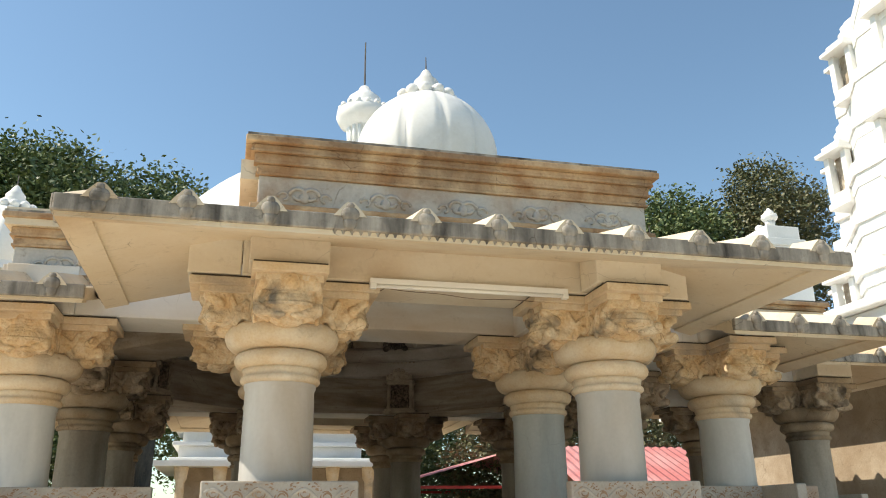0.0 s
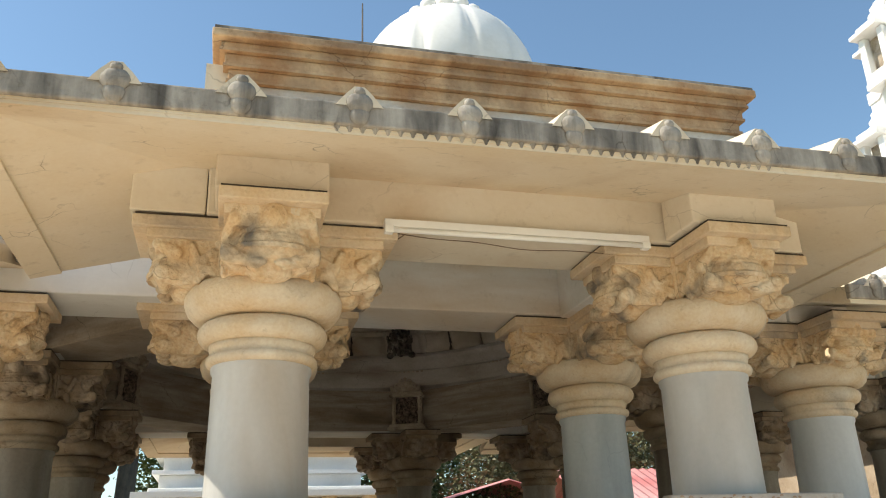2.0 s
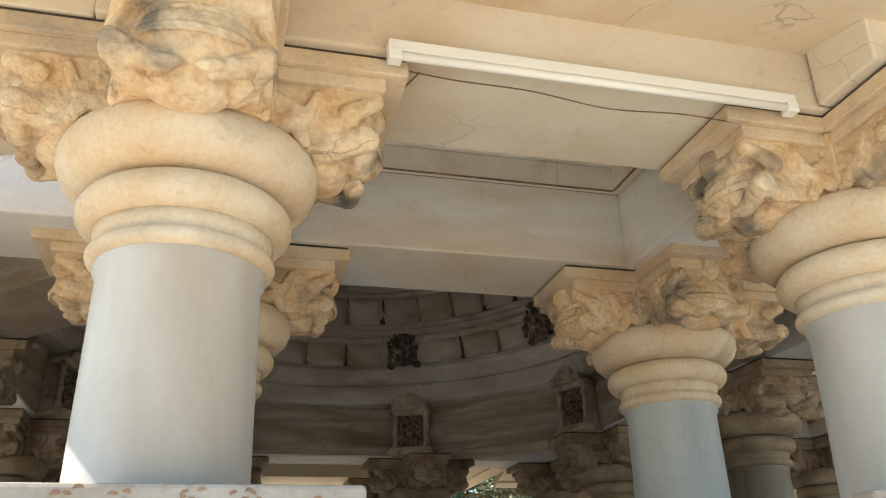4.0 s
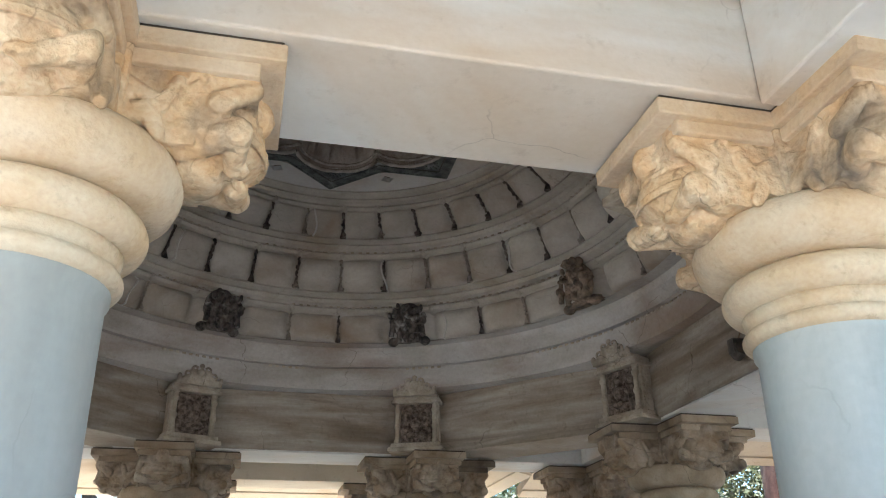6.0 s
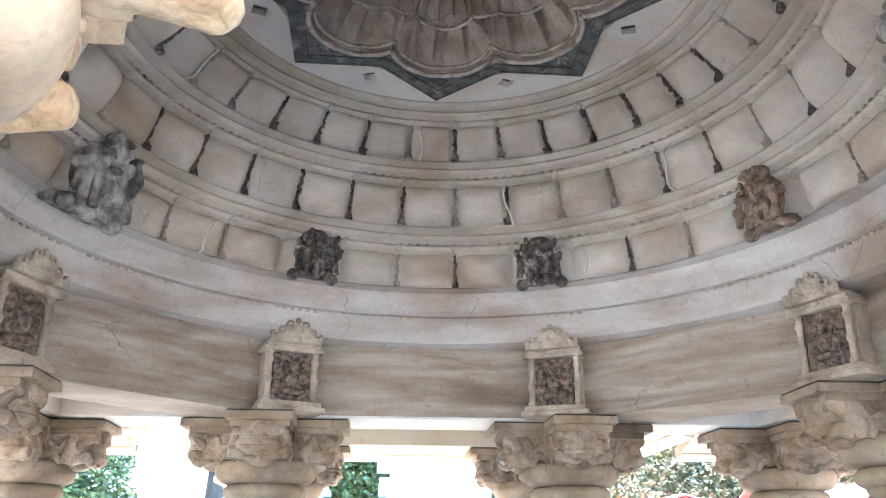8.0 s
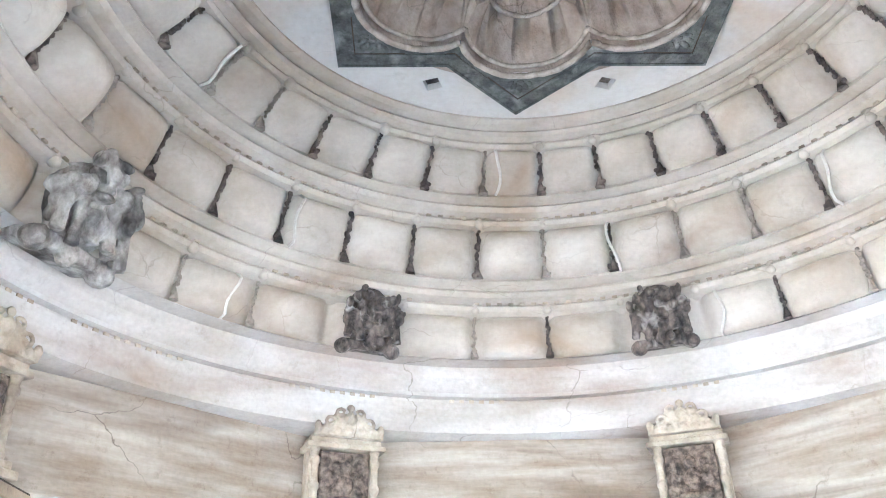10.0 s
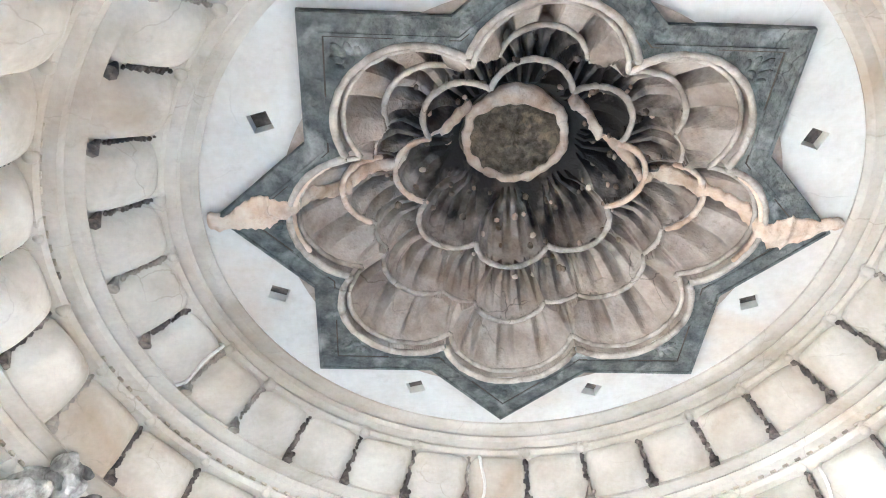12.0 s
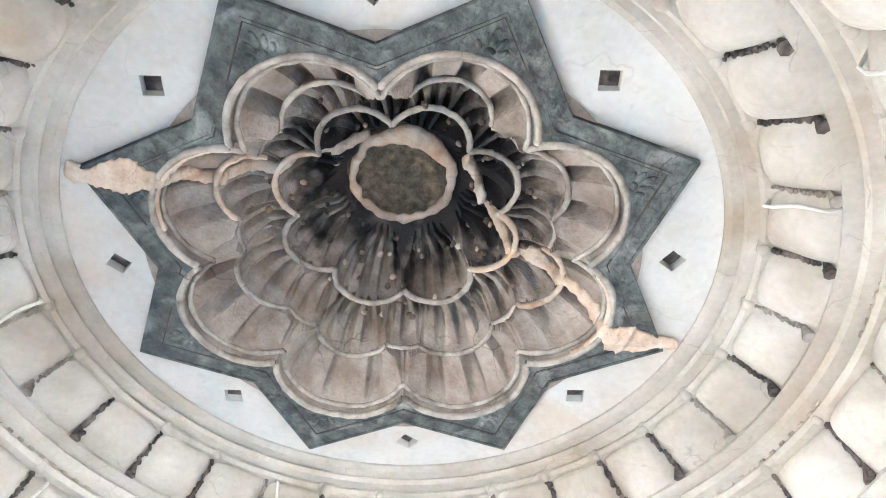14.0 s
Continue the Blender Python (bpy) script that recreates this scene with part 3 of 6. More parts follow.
# ---- porch ceilings: coffer frame and carved panel ----
for q in QUARTERS:
    bm = bmesh.new()
    x, y0, y1 = 0.83, -3.69 - DEEPER[q], -2.80
    for d, za, zb in ((0.03, 3.138, 3.262), (0.10, 3.264, 3.335)):
        for a in ((-x - 0.3, x + 0.3, y0 - 0.3, y0 + d), (-x - 0.3, x + 0.3, y1 - d, y1 + 0.3), (-x - 0.3, -x + d, y0 + d, y1 - d), (x - d, x + 0.3, y0 + d, y1 - d)):
            box(bm, *a, za, zb, 0.006)
    box(bm, -x, x, y0, y1, 3.337, 3.36)
    ob = part("ceiling", bm, CEIL)
    ob.matrix_basis = Matrix.Rotation(radians(q), 4, "Z")
    tagged(ob, "pale stone coffered ceiling of a porch bay", "ceiling", kind="structure")
    bm = bmesh.new()
    for d, za, zb in ((0.034, 3.1358, 3.1385), (0.1035, 3.2636, 3.2658)):
        for i in range(22):
            u0, u1 = i / 22, (i + 1) / 22
            w = 0.0014 * (1 + noise.noise((i * 0.6, za * 9, q)))
            if noise.noise((i * 0.45, za * 5, 3 + q)) < -0.6:
                continue
            xa, xb = -x + d + (2 * x - 2 * d) * u0, -x + d + (2 * x - 2 * d) * u1
            box(bm, xa, xb, y1 - d - 0.001, y1 - d + 0.01, za - w, zb)
            ya, yb = y0 + d + (y1 - y0 - 2 * d) * u0, y0 + d + (y1 - y0 - 2 * d) * u1
            box(bm, x - d - 0.001, x - d + 0.01, ya, yb, za - w, zb)
            box(bm, -x + d - 0.01, -x + d + 0.001, ya, yb, za - w, zb)
    ob = part("trim", bm, BROWNJOINT)
    ob.matrix_basis = Matrix.Rotation(radians(q), 4, "Z")
    tagged(ob, "dark open joints between the ceiling courses", "joint", kind="structure")
    bm = bmesh.new()
    rnd = random.Random(q)
    box(bm, -0.27, 0.41, -3.56, -2.91, 3.270, 3.336, 0.01)
    for i in range(40):
        ball(bm, (rnd.uniform(-0.23, 0.38), rnd.uniform(-3.53, -2.95), 3.270), (rnd.uniform(0.02, 0.05), rnd.uniform(0.02, 0.05), 0.018), seg=8)
    ob = part("ceiling_panel", bm, NICHESTONE, smooth=True)
    ob.matrix_basis = Matrix.Rotation(radians(q), 4, "Z")
    tagged(ob, "square carved stone panel set in the porch ceiling", "ceiling panel", kind="structure")

# ---- corner ceilings and roof slabs ----
for q in QUARTERS:
    bm = bmesh.new()
    prism(bm, [(-2.80, -2.80), (-1.30, -2.80), (-1.30, -2.62), (-2.62, -1.30), (-2.80, -1.30)], 3.10, 3.22)
    ob = part("ceiling", bm, CEIL)
    ob.matrix_basis = Matrix.Rotation(radians(q), 4, "Z")
    tagged(ob, "flat stone ceiling slab of a corner bay", "ceiling", kind="structure")
bm = bmesh.new()
outer = []
for q in QUARTERS:
    for x, y in ((-2.95, -2.95), (-1.36, -2.95), (-1.36, -4.12 - DEEPER[q]), (1.36, -4.12 - DEEPER[q]), (1.36, -2.95)):
        outer.append(turned(x, y, q))
cut = bmesh.new()
bmesh.ops.create_cone(cut, cap_ends=True, segments=48, radius1=2.45, radius2=2.45, depth=1.0, matrix=Matrix.Translation((0, 0, 3.4)))
prism(bm, outer, 3.23 + 0.14, 3.50)
bmesh.ops.recalc_face_normals(bm, faces=bm.faces)
roof = new("roof", baked(bm, "roof", EAVE, cut=cut))
tagged(roof, "flat stone roof slab of the pavilion", "roof", kind="structure")

# ---- sloping eaves with budded ribs ----
def eave(x0, x1, y_out, y_in, z_out, z_in, mitre0, mitre1, m, label):
    """A sloping stone eave: slab, weathered edge, rolled ribs that end in buds. mitre: how far its back end draws in."""
    th = 0.085
    root = empty("eave", label, "eave", "eaves of the pavilion", "structure", m)
    bm = bmesh.new()
    pts = [(x0, y_out), (x1, y_out), (x1 - mitre1, y_in), (x0 + mitre0, y_in)]
    zs = [z_out, z_out, z_in, z_in]
    low = [bm.verts.new((p[0], p[1], z)) for p, z in zip(pts, zs)]
    top = [bm.verts.new((p[0], p[1], z + th)) for p, z in zip(pts, zs)]
    bm.faces.new(low[::-1])
    bm.faces.new(top)
    for i in range(4):
        bm.faces.new((low[i], low[(i + 1) % 4], top[(i + 1) % 4], top[i]))
    part("slab", bm, EAVE, root)
    bm = bmesh.new()
    box(bm, x0 - 0.004, x1 + 0.004, y_out - 0.018, y_out + 0.02, z_out + 0.012, z_out + th + 0.016, 0.008)
    part("edge", bm, MOSSY, root, "grey weathered front edge")
    bm = bmesh.new()
    f = 0.15 / (y_in - y_out)
    dz = (z_in - z_out) * f
    q0 = [(x0 + 0.006, y_out + 0.004, z_out), (x1 - 0.006, y_out + 0.004, z_out), (x1 - mitre1 * f - 0.006, y_out + 0.15, z_out + dz), (x0 + mitre0 * f + 0.006, y_out + 0.15, z_out + dz)]
    lo = [bm.verts.new((a, b, c - 0.014)) for a, b, c in q0]
    up = [bm.verts.new((a, b, c + 0.004)) for a, b, c in q0]
    bm.faces.new(lo[::-1])
    bm.faces.new(up)
    for i in range(4):
        bm.faces.new((lo[i], lo[(i + 1) % 4], up[(i + 1) % 4], up[i]))
    part("border", bm, EAVE, root)
    # bead course under the edge
    bm = bmesh.new()
    k = int((x1 - x0) / 0.045)
    for i in range(k):
        xx = x0 + (i + 0.5) * (x1 - x0) / k
        if abs(xx) < 0.9:
            bmesh.ops.create_cone(bm, cap_ends=True, segments=4, radius1=0.003, radius2=0.015, depth=0.018, matrix=Matrix.Translation((xx, y_out + 0.002, z_out + 0.002)))
    if len(bm.verts):
        part("tooth_course", bm, MOSSY, root)
    else:
        bm.free()
    # ribs
    n = max(2, round((x1 - x0) / 0.395))
    slope = math.atan2(z_in - z_out, y_in - y_out)
    for i in range(n):
        xx = x0 + (i + 0.5) * (x1 - x0) / n
        inner = y_in
        if xx - x0 < mitre0:
            inner = y_out + (y_in - y_out) * max(0.12, (xx - x0) / mitre0)
        if x1 - xx < mitre1:
            inner = y_out + (y_in - y_out) * max(0.12, (x1 - xx) / mitre1)
        zi = z_out + (z_in - z_out) * (inner - y_out) / (y_in - y_out)
        bm = bmesh.new()
        sec = [(-0.085, 0.0), (-0.05, 0.045), (-0.018, 0.078), (0.018, 0.078), (0.05, 0.045), (0.085, 0.0)]
        a = [bm.verts.new((xx + p, y_out - 0.024, z_out + th + w)) for p, w in sec]
        b = [bm.verts.new((xx + p, inner, zi + th + w)) for p, w in sec]
        for j in range(5):
            bm.faces.new((a[j], a[j + 1], b[j + 1], b[j]))
        bm.faces.new(a[::-1])
        bm.faces.new(b)
        part("rib", bm, EAVE, root)
        bm = bmesh.new()
        ball(bm, (xx, y_out - 0.022, z_out + th + 0.012), (0.05, 0.02, 0.042), seg=12)
        ball(bm, (xx, y_out - 0.022, z_out + th - 0.035), (0.036, 0.015, 0.04), seg=10)
        ball(bm, (xx, y_out - 0.024, z_out + th + 0.056), (0.022, 0.014, 0.02), seg=8)
        part("bud", bm, MOSSY, root, smooth=True)
    return root


for q in QUARTERS:
    m = Matrix.Rotation(radians(q), 4, "Z")
    dq = DEEPER[q]
    eave(-2.2, 2.24, -4.955 - dq, -4.12 - dq, 2.765, 2.965, 0.80, 0.80, m, "sloping weathered stone eave over the porch front")
    eave(-4.955 - dq, -3.1, -2.24, -1.40, 2.767, 2.965, 0.80, 0.0, m @ Matrix.Rotation(radians(90), 4, "Z"), "sloping stone eave over the porch side")
    eave(3.1, 4.955 + dq, -2.2, -1.40, 2.767, 2.965, 0.0, 0.80, m @ Matrix.Rotation(radians(-90), 4, "Z"), "sloping stone eave over the porch side")
    eave(2.24, 3.70, -3.70, -2.88, 2.655, 2.88, 0.0, 0.80, m, "sloping stone eave over a corner bay")
    eave(-3.70, -2.24, -3.70, -2.88, 2.655, 2.88, 0.80, 0.0, m, "sloping stone eave over a corner bay")

# ---- parapets with cornice and scroll ornaments ----
def crest(parent, x, y, z, s=1.0):
    """A scroll ornament: two volutes and a palmette."""
    bm = bmesh.new()
    for sg in (-1, 1):
        pts = [(x + sg * (0.03 + 0.045 * math.cos(a) * (1 - a / 14)) * s, y, z + (0.05 + 0.04 * math.sin(a) * (1 - a / 14)) * s) for a in [i * 0.55 for i in range(12)]]
        sweep(bm, pts, 0.010 * s, 5)
        pts = [(x + sg * (0.10 + 0.03 * math.cos(a) * (1 - a / 9)) * s, y, z + (0.035 + 0.03 * math.sin(a) * (1 - a / 9)) * s) for a in [i * 0.6 for i in range(9)]]
        sweep(bm, pts, 0.008 * s, 5)
    ball(bm, (x, y, z + 0.035 * s), (0.028 * s, 0.014, 0.03 * s), seg=8)
    part("scroll_ornament", bm, FRIEZE, parent, smooth=True)


def parapet(x0, x1, y_front, depth, z0, m, label, crests):
    """Base course, grey frieze, and a deep brown cornice that steps outwards."""
    root = empty("parapet", label, "parapet", "roof parapets", "structure", m)
    T = 0.045
    W = [(0.075, 0.0, 0.035, CORNICE, "base_course"), (0.03, 0.035, 0.185, FRIEZE, "frieze"), (0.05, 0.185, 0.20, CORNICE, "fillet"),
         (0.042, 0.20, 0.255, CORNICE, "moulding"), (0.065, 0.255, 0.27, CORNICE, "fillet"), (0.06, 0.27, 0.325, CORNICE, "moulding"), (0.085, 0.325, 0.34, CORNICE, "fillet"), (0.08, 0.34, 0.375, CORNICE, "moulding"), (0.12, 0.375, 0.418, CORNICE, "top_course"), (0.11, 0.418, 0.435, MOSSY, "coping")]
    for out, a, b, mat, name in W:
        a, b = (a + T if a > 0.1 else a), (b + T if b > 0.1 else b)
        bm = bmesh.new()
        bevel = 0.008 if b - a > 0.03 else 0.0
        if z0 + a < 3.37:
            # low courses stand on the beams round the bay and leave its ceiling free
            box(bm, x0 - out, x1 + out, y_front - out, y_front + 0.33, z0 + a, z0 + b, bevel)
            for xa, xb in ((x0 - out, x0 + 0.32), (x1 - 0.32, x1 + out)):
                box(bm, xa, xb, y_front + 0.332, y_front + depth, z0 + a, z0 + b, bevel)
        else:
            box(bm, x0 - out, x1 + out, y_front - out, y_front + depth, z0 + a, z0 + b, bevel)
        part(name, bm, mat, root)
    for i in range(crests):
        crest(root, x0 + (i + 0.5) * (x1 - x0) / crests, y_front - 0.034, z0 + 0.052, 1.25)
    return root


for q in QUARTERS:
    m = Matrix.Rotation(radians(q), 4, "Z")
    parapet(-1.22, 1.32, -4.12 - DEEPER[q], 1.2, 3.160, m, "brown weathered sandstone parapet with scroll frieze over the porch", 5)
    parapet(-2.85, -1.75, -2.85, 1.0, 3.0, m, "brown weathered sandstone parapet over a corner bay", 2)

# ---- white domes on the roof ----
def kalasha(parent, x, y, z, s, rod):
    bm = bmesh.new()
    prof = [(0.27, -0.27), (0.25, -0.24), (0.20, -0.20), (0.18, 0.10), (0.20, 0.24), (0.31, 0.31), (0.355, 0.40), (0.345, 0.48), (0.25, 0.56), (0.23, 0.61), (0.205, 0.69), (0.13, 0.76), (0.10, 0.78), (0.06, 0.86), (0.0, 0.90)]
    lathe(bm, [(a * s, z + b * s) for a, b in prof], 32, (x, y), flip=True)
    bulb = part("finial", bm, WHITE, parent, smooth=True)
    for k in range(16):
        a = k / 16 * math.tau
        bm = bmesh.new()
        ball(bm, (x + 0.305 * s * math.cos(a), y + 0.305 * s * math.sin(a), z + 0.52 * s), (0.04 * s, 0.04 * s, 0.045 * s), seg=6)
        part("finial_bead", bm, WHITE, bulb, smooth=True)
        bm = bmesh.new()
        limb(bm, (x + 0.185 * s * math.cos(a), y + 0.185 * s * math.sin(a), z - 0.05 * s), (x + 0.195 * s * math.cos(a), y + 0.195 * s * math.sin(a), z + 0.25 * s), 0.022 * s, 0.028 * s, 6)
        part("finial_flute", bm, WHITE, bulb, smooth=True)
    if rod:
        bm = bmesh.new()
        limb(bm, (x, y, z + 0.88 * s), (x, y, z + 0.88 * s + rod), 0.012, 0.009, 6)
        part("rod", bm, METAL, parent, "thin dark iron rod")


def ribbed_dome(x, y, z, r, h, label, group):
    root = empty("ribbed_dome", label, "dome", group, at=Matrix.Translation((x, y, z)))
    bm = bmesh.new()
    seg, rows = 96, 20
    rings = []
    for j in range(rows):
        v = j / (rows - 1)
        ang = -0.35 + v * (math.pi / 2 - 0.02 + 0.35)
        rr, zz = r * math.cos(ang), h * (math.sin(ang) + 0.34) / 1.34
        ring = []
        for i in range(seg):
            a = i / seg * math.tau
            f = 1 - 0.05 * max(0.0, 1 - abs(math.sin(a * 6)) * 6) * math.cos(ang) ** 0.5
            ring.append(bm.verts.new((rr * f * math.cos(a), rr * f * math.sin(a), zz)))
        rings.append(ring)
    for p, w in zip(rings, rings[1:]):
        for i in range(seg):
            bm.faces.new((p[i], p[(i + 1) % seg], w[(i + 1) % seg], w[i]))
    bm.faces.new(rings[-1])
    part("dome_shell", bm, WHITE, root, smooth=True)
    for i in range(12):
        a = (i + 0.5) / 12 * math.tau
        bm = bmesh.new()
        ball(bm, (0.36 * r * math.cos(a), 0.36 * r * math.sin(a), h * 0.985), (0.055, 0.055, 0.05), seg=8)
        part("petal", bm, WHITE, root, smooth=True)
    bm = bmesh.new()
    lathe(bm, [(0.36 * r, h * 0.95), (0.30 * r, h * 1.03), (0.21 * r, h * 1.08), (0.23 * r, h * 1.12), (0.17 * r, h * 1.16), (0.18 * r, h * 1.20), (0.11 * r, h * 1.26), (0.05 * r, h * 1.34), (0, h * 1.37)], 24, flip=True)
    part("finial", bm, WHITE, root, smooth=True)
    bm = bmesh.new()
    limb(bm, (0, 0, h * 1.34), (0, 0, h * 1.34 + 0.13), 0.006, 0.004, 6)
    part("rod", bm, METAL, root, "thin dark iron rod")
    bm = bmesh.new()
    lathe(bm, [(r * 0.96, -0.35), (r * 0.96, 0.02), (r * 0.9, 0.06)], 48, flip=True)
    part("drum", bm, WHITE, root, smooth=True)
    return root


for q in QUARTERS:
    x, y = turned(0, -3.27 - DEEPER[q] / 2, q)
    ribbed_dome(x + (0.015 if q == 0 else 0.0), y, 3.80, 0.55, 0.735, "white painted ribbed dome with petal finial on the porch roof", "porch domes")
root = empty("main_dome", "smooth white painted dome with lotus finial on the pavilion roof", "dome")
bm = bmesh.new()
prof = [(2.6, 3.38), (2.6, 3.50), (2.42, 3.52)] + [(2.38 * math.cos(a) ** 1.15, 3.52 + 1.86 * math.sin(a)) for a in [i * math.pi / 2 / 24 * 0.985 for i in range(25)]]
lathe(bm, prof, 72, flip=True)
part("dome_shell", bm, WHITE, root, smooth=True)
kalasha(root, 0, 0, 5.62, 0.95, 0.62)
for i in range(16):
    a = i / 16 * math.tau
    bm = bmesh.new()
    ball(bm, (0.46 * math.cos(a), 0.46 * math.sin(a), 5.36), (0.11, 0.11, 0.09), seg=8)
    part("petal", bm, WHITE, root, smooth=True)

# ---- inside of the dome ----
# lintels on the eight sides
LINT_IN, LINT_OUT, LINT_Z1 = 2.30, 2.80, 3.235
for k in range(8):
    bm = bmesh.new()
    h = 1.30
    box(bm, -h, h, -LINT_OUT if k % 2 else -LINT_OUT + 0.002, -LINT_IN, 2.790 if k == 0 else (2.760 if k % 2 == 0 else BEAM_Z + 0.002), LINT_Z1, 0.006)
    # chamfer the ends to the octagon
    for v in bm.verts:
        lim = abs(v.co.y) * math.tan(radians(22.5))
        v.co.x = max(-lim + 0.001, min(lim - 0.001, v.co.x))
    ob = part("wall_lintel", bm, LINTEL)
    ob.matrix_basis = Matrix.Rotation(radians(45 * k), 4, "Z")
    tagged(ob, "deep brown-streaked stone lintel under the dome", "lintel", "dome lintels", "structure")


def cushion_ring(bm, r0, z0, r1, z1, count, shift, depth, gap=0.10, nu=14, nv=10, skip=()):
    """A cone of cushion-shaped stone panels parted by sunk gaps."""
    n = count * nu
    grid = []
    for j in range(nv + 1):
        v = j / nv
        row = []
        for i in range(n):
            u = ((i % nu) / nu) * 2 - 1 + 1 / nu
            k = i // nu
            a = (k + (u + 1) / 2 + shift) / count * math.tau
            uu = min(1.0, abs(u) / (1 - gap))
            vv = min(1.0, abs(2 * v - 1))
            d = depth * max(0.0, 1 - uu ** 2.2) ** 0.5 * (max(0.0, 1 - vv ** 2.8) ** 0.5)
            d *= 1 + 0.18 * noise.noise((k * 3.1, z0 * 5, j * 0.2))
            r = r0 + (r1 - r0) * v - d * 0.9
            z = z0 + (z1 - z0) * v - d * 0.35
            row.append(bm.verts.new((r * math.sin(a), r * math.cos(a), z)))
        grid.append(row)
    for p, w in zip(grid, grid[1:]):
        for i in range(n):
            bm.faces.new((p[i], p[(i + 1) % n], w[(i + 1) % n], w[i]))


RINGS = [  # bottom radius, height; top radius, height; panels; depth
    (2.10, 3.600, 2.02, 3.835, 32, 0.075),
    (1.90, 3.965, 1.77, 4.225, 32, 0.09),
    (1.64, 4.335, 1.42, 4.500, 32, 0.07),
]
bm = bmesh.new()
for r0, z0, r1, z1, c, d in RINGS:
    cushion_ring(bm, r0, z0, r1, z1, c, 0.5, d * 1.4, 0.085)
ob = part("ceiling", bm, DOMESTONE, smooth=True)
tagged(ob, "rings of cushion-shaped carved stone panels lining the dome", "ceiling", kind="structure")
bm = bmesh.new()
prof = [(2.52, 3.23), (2.31, 3.232), (2.24, 3.25), (2.225, 3.41), (2.245, 3.415), (2.245, 3.432), (2.205, 3.437), (2.20, 3.455), (2.215, 3.46), (2.17, 3.53), (2.155, 3.585), (2.06, 3.592), (2.08, 3.605), (2.12, 3.61), (2.12, 3.65)]
lathe(bm, prof, 128)
part_ob = part("ceiling", bm, FASCIA, smooth=False)
tagged(part_ob, "smooth curved stone courses above the lintels", "ceiling", kind="structure")
bm = bmesh.new()
for prof in ([(2.04, 3.80), (1.96, 3.83), (1.945, 3.85), (1.96, 3.87), (1.905, 3.885), (1.895, 3.91), (1.91, 3.93), (1.845, 3.95), (1.85, 3.968), (1.92, 3.972)],
             [(1.80, 4.20), (1.715, 4.215), (1.70, 4.235), (1.715, 4.255), (1.66, 4.265), (1.645, 4.29), (1.66, 4.305), (1.585, 4.315), (1.59, 4.335), (1.66, 4.34)],
             [(1.45, 4.475), (1.385, 4.48), (1.37, 4.495), (1.38, 4.515), (1.335, 4.52), (1.325, 4.54), (1.335, 4.555), (1.29, 4.56), (1.265, 4.575), (1.265, 4.60)]):
    lathe(bm, prof, 128)
part_ob = part("ceiling", bm, DOMESTONE)
tagged(part_ob, "moulded stone ledges between the dome's panel rings", "ceiling", kind="structure")
bm = bmesh.new()
for r, z, c in ((2.243, 3.424, 260), (1.95, 3.872, 200), (1.706, 4.257, 170)):
    for i in range(c):
        if noise.noise((i * 0.11, r * 3, 0)) < -0.18:
            continue
        a = i / c * math.tau
        bmesh.ops.create_cube(bm, size=1, matrix=Matrix.Rotation(-a, 4, "Z") @ Matrix.Translation((0, r, z)) @ Matrix.Diagonal((0.026, 0.012, 0.02, 1)))
part_ob = part("ceiling", bm, NICHESTONE)
tagged(part_ob, "rows of small carved beads along the dome ledges", "ceiling", kind="structure")
# stems and drops in the gaps between panels
bms = [bmesh.new(), bmesh.new()]
rnd = random.Random(5)
for (r0, z0, r1, z1, c, d), size in zip(RINGS, (0.8, 1.0, 0.95)):
    for k in range(c):
        a = (k + 0.5) / c * math.tau
        if d == 0.075 and k % 4 in (1, 2) and k not in (0, 31):
            continue
        R = Matrix.Rotation(-a, 4, "Z")
        dark = noise.noise((k * 0.7, r0 * 4, 1.0)) > -0.12
        bm = bms[0 if dark else 1]
        at = lambda v, o=0.018: (r0 + (r1 - r0) * v - o, z0 + (z1 - z0) * v - o * 0.45)
        v = 0.34
        while v < 0.97:
            r, z = at(v)
            s = 0.0115 * size * rnd.uniform(0.7, 1.25)
            bmesh.ops.create_icosphere(bm, subdivisions=1, radius=s, matrix=R @ Matrix.Translation((rnd.uniform(-0.006, 0.006), r, z)) @ Matrix.Diagonal((rnd.uniform(0.8, 1.3), 1.0, rnd.uniform(1.2, 1.9), 1)))
            v += rnd.uniform(0.045, 0.065)
        r, z = at(0.19, 0.028)
        bmesh.ops.create_cone(bm, cap_ends=True, segments=7, radius1=0.028 * size, radius2=0.008, depth=0.075 * size, matrix=R @ Matrix.Translation((0, r, z)) @ Matrix.Rotation(rnd.uniform(-0.1, 0.1), 4, "Y"))
        for q in range(3):
            bmesh.ops.create_icosphere(bm, subdivisions=1, radius=0.014 * size, matrix=R @ Matrix.Translation((rnd.uniform(-0.022, 0.022) * size, r - 0.006, z - 0.03 * size + rnd.uniform(0, 0.035))))
part_ob = part("ceiling", bms[0], SOOT)
tagged(part_ob, "soot-dark carved stems and drops between the dome panels", "ceiling", kind="structure")
STEM = stone("stem_stone", (0.26, 0.22, 0.18), (0.40, 0.35, 0.30), (0.12, 0.10, 0.08), 0.3, 14, 0.85, 0.4, 70)
part_ob = part("ceiling", bms[1], STEM)
tagged(part_ob, "grey carved stems and drops between the dome panels", "ceiling", kind="structure")
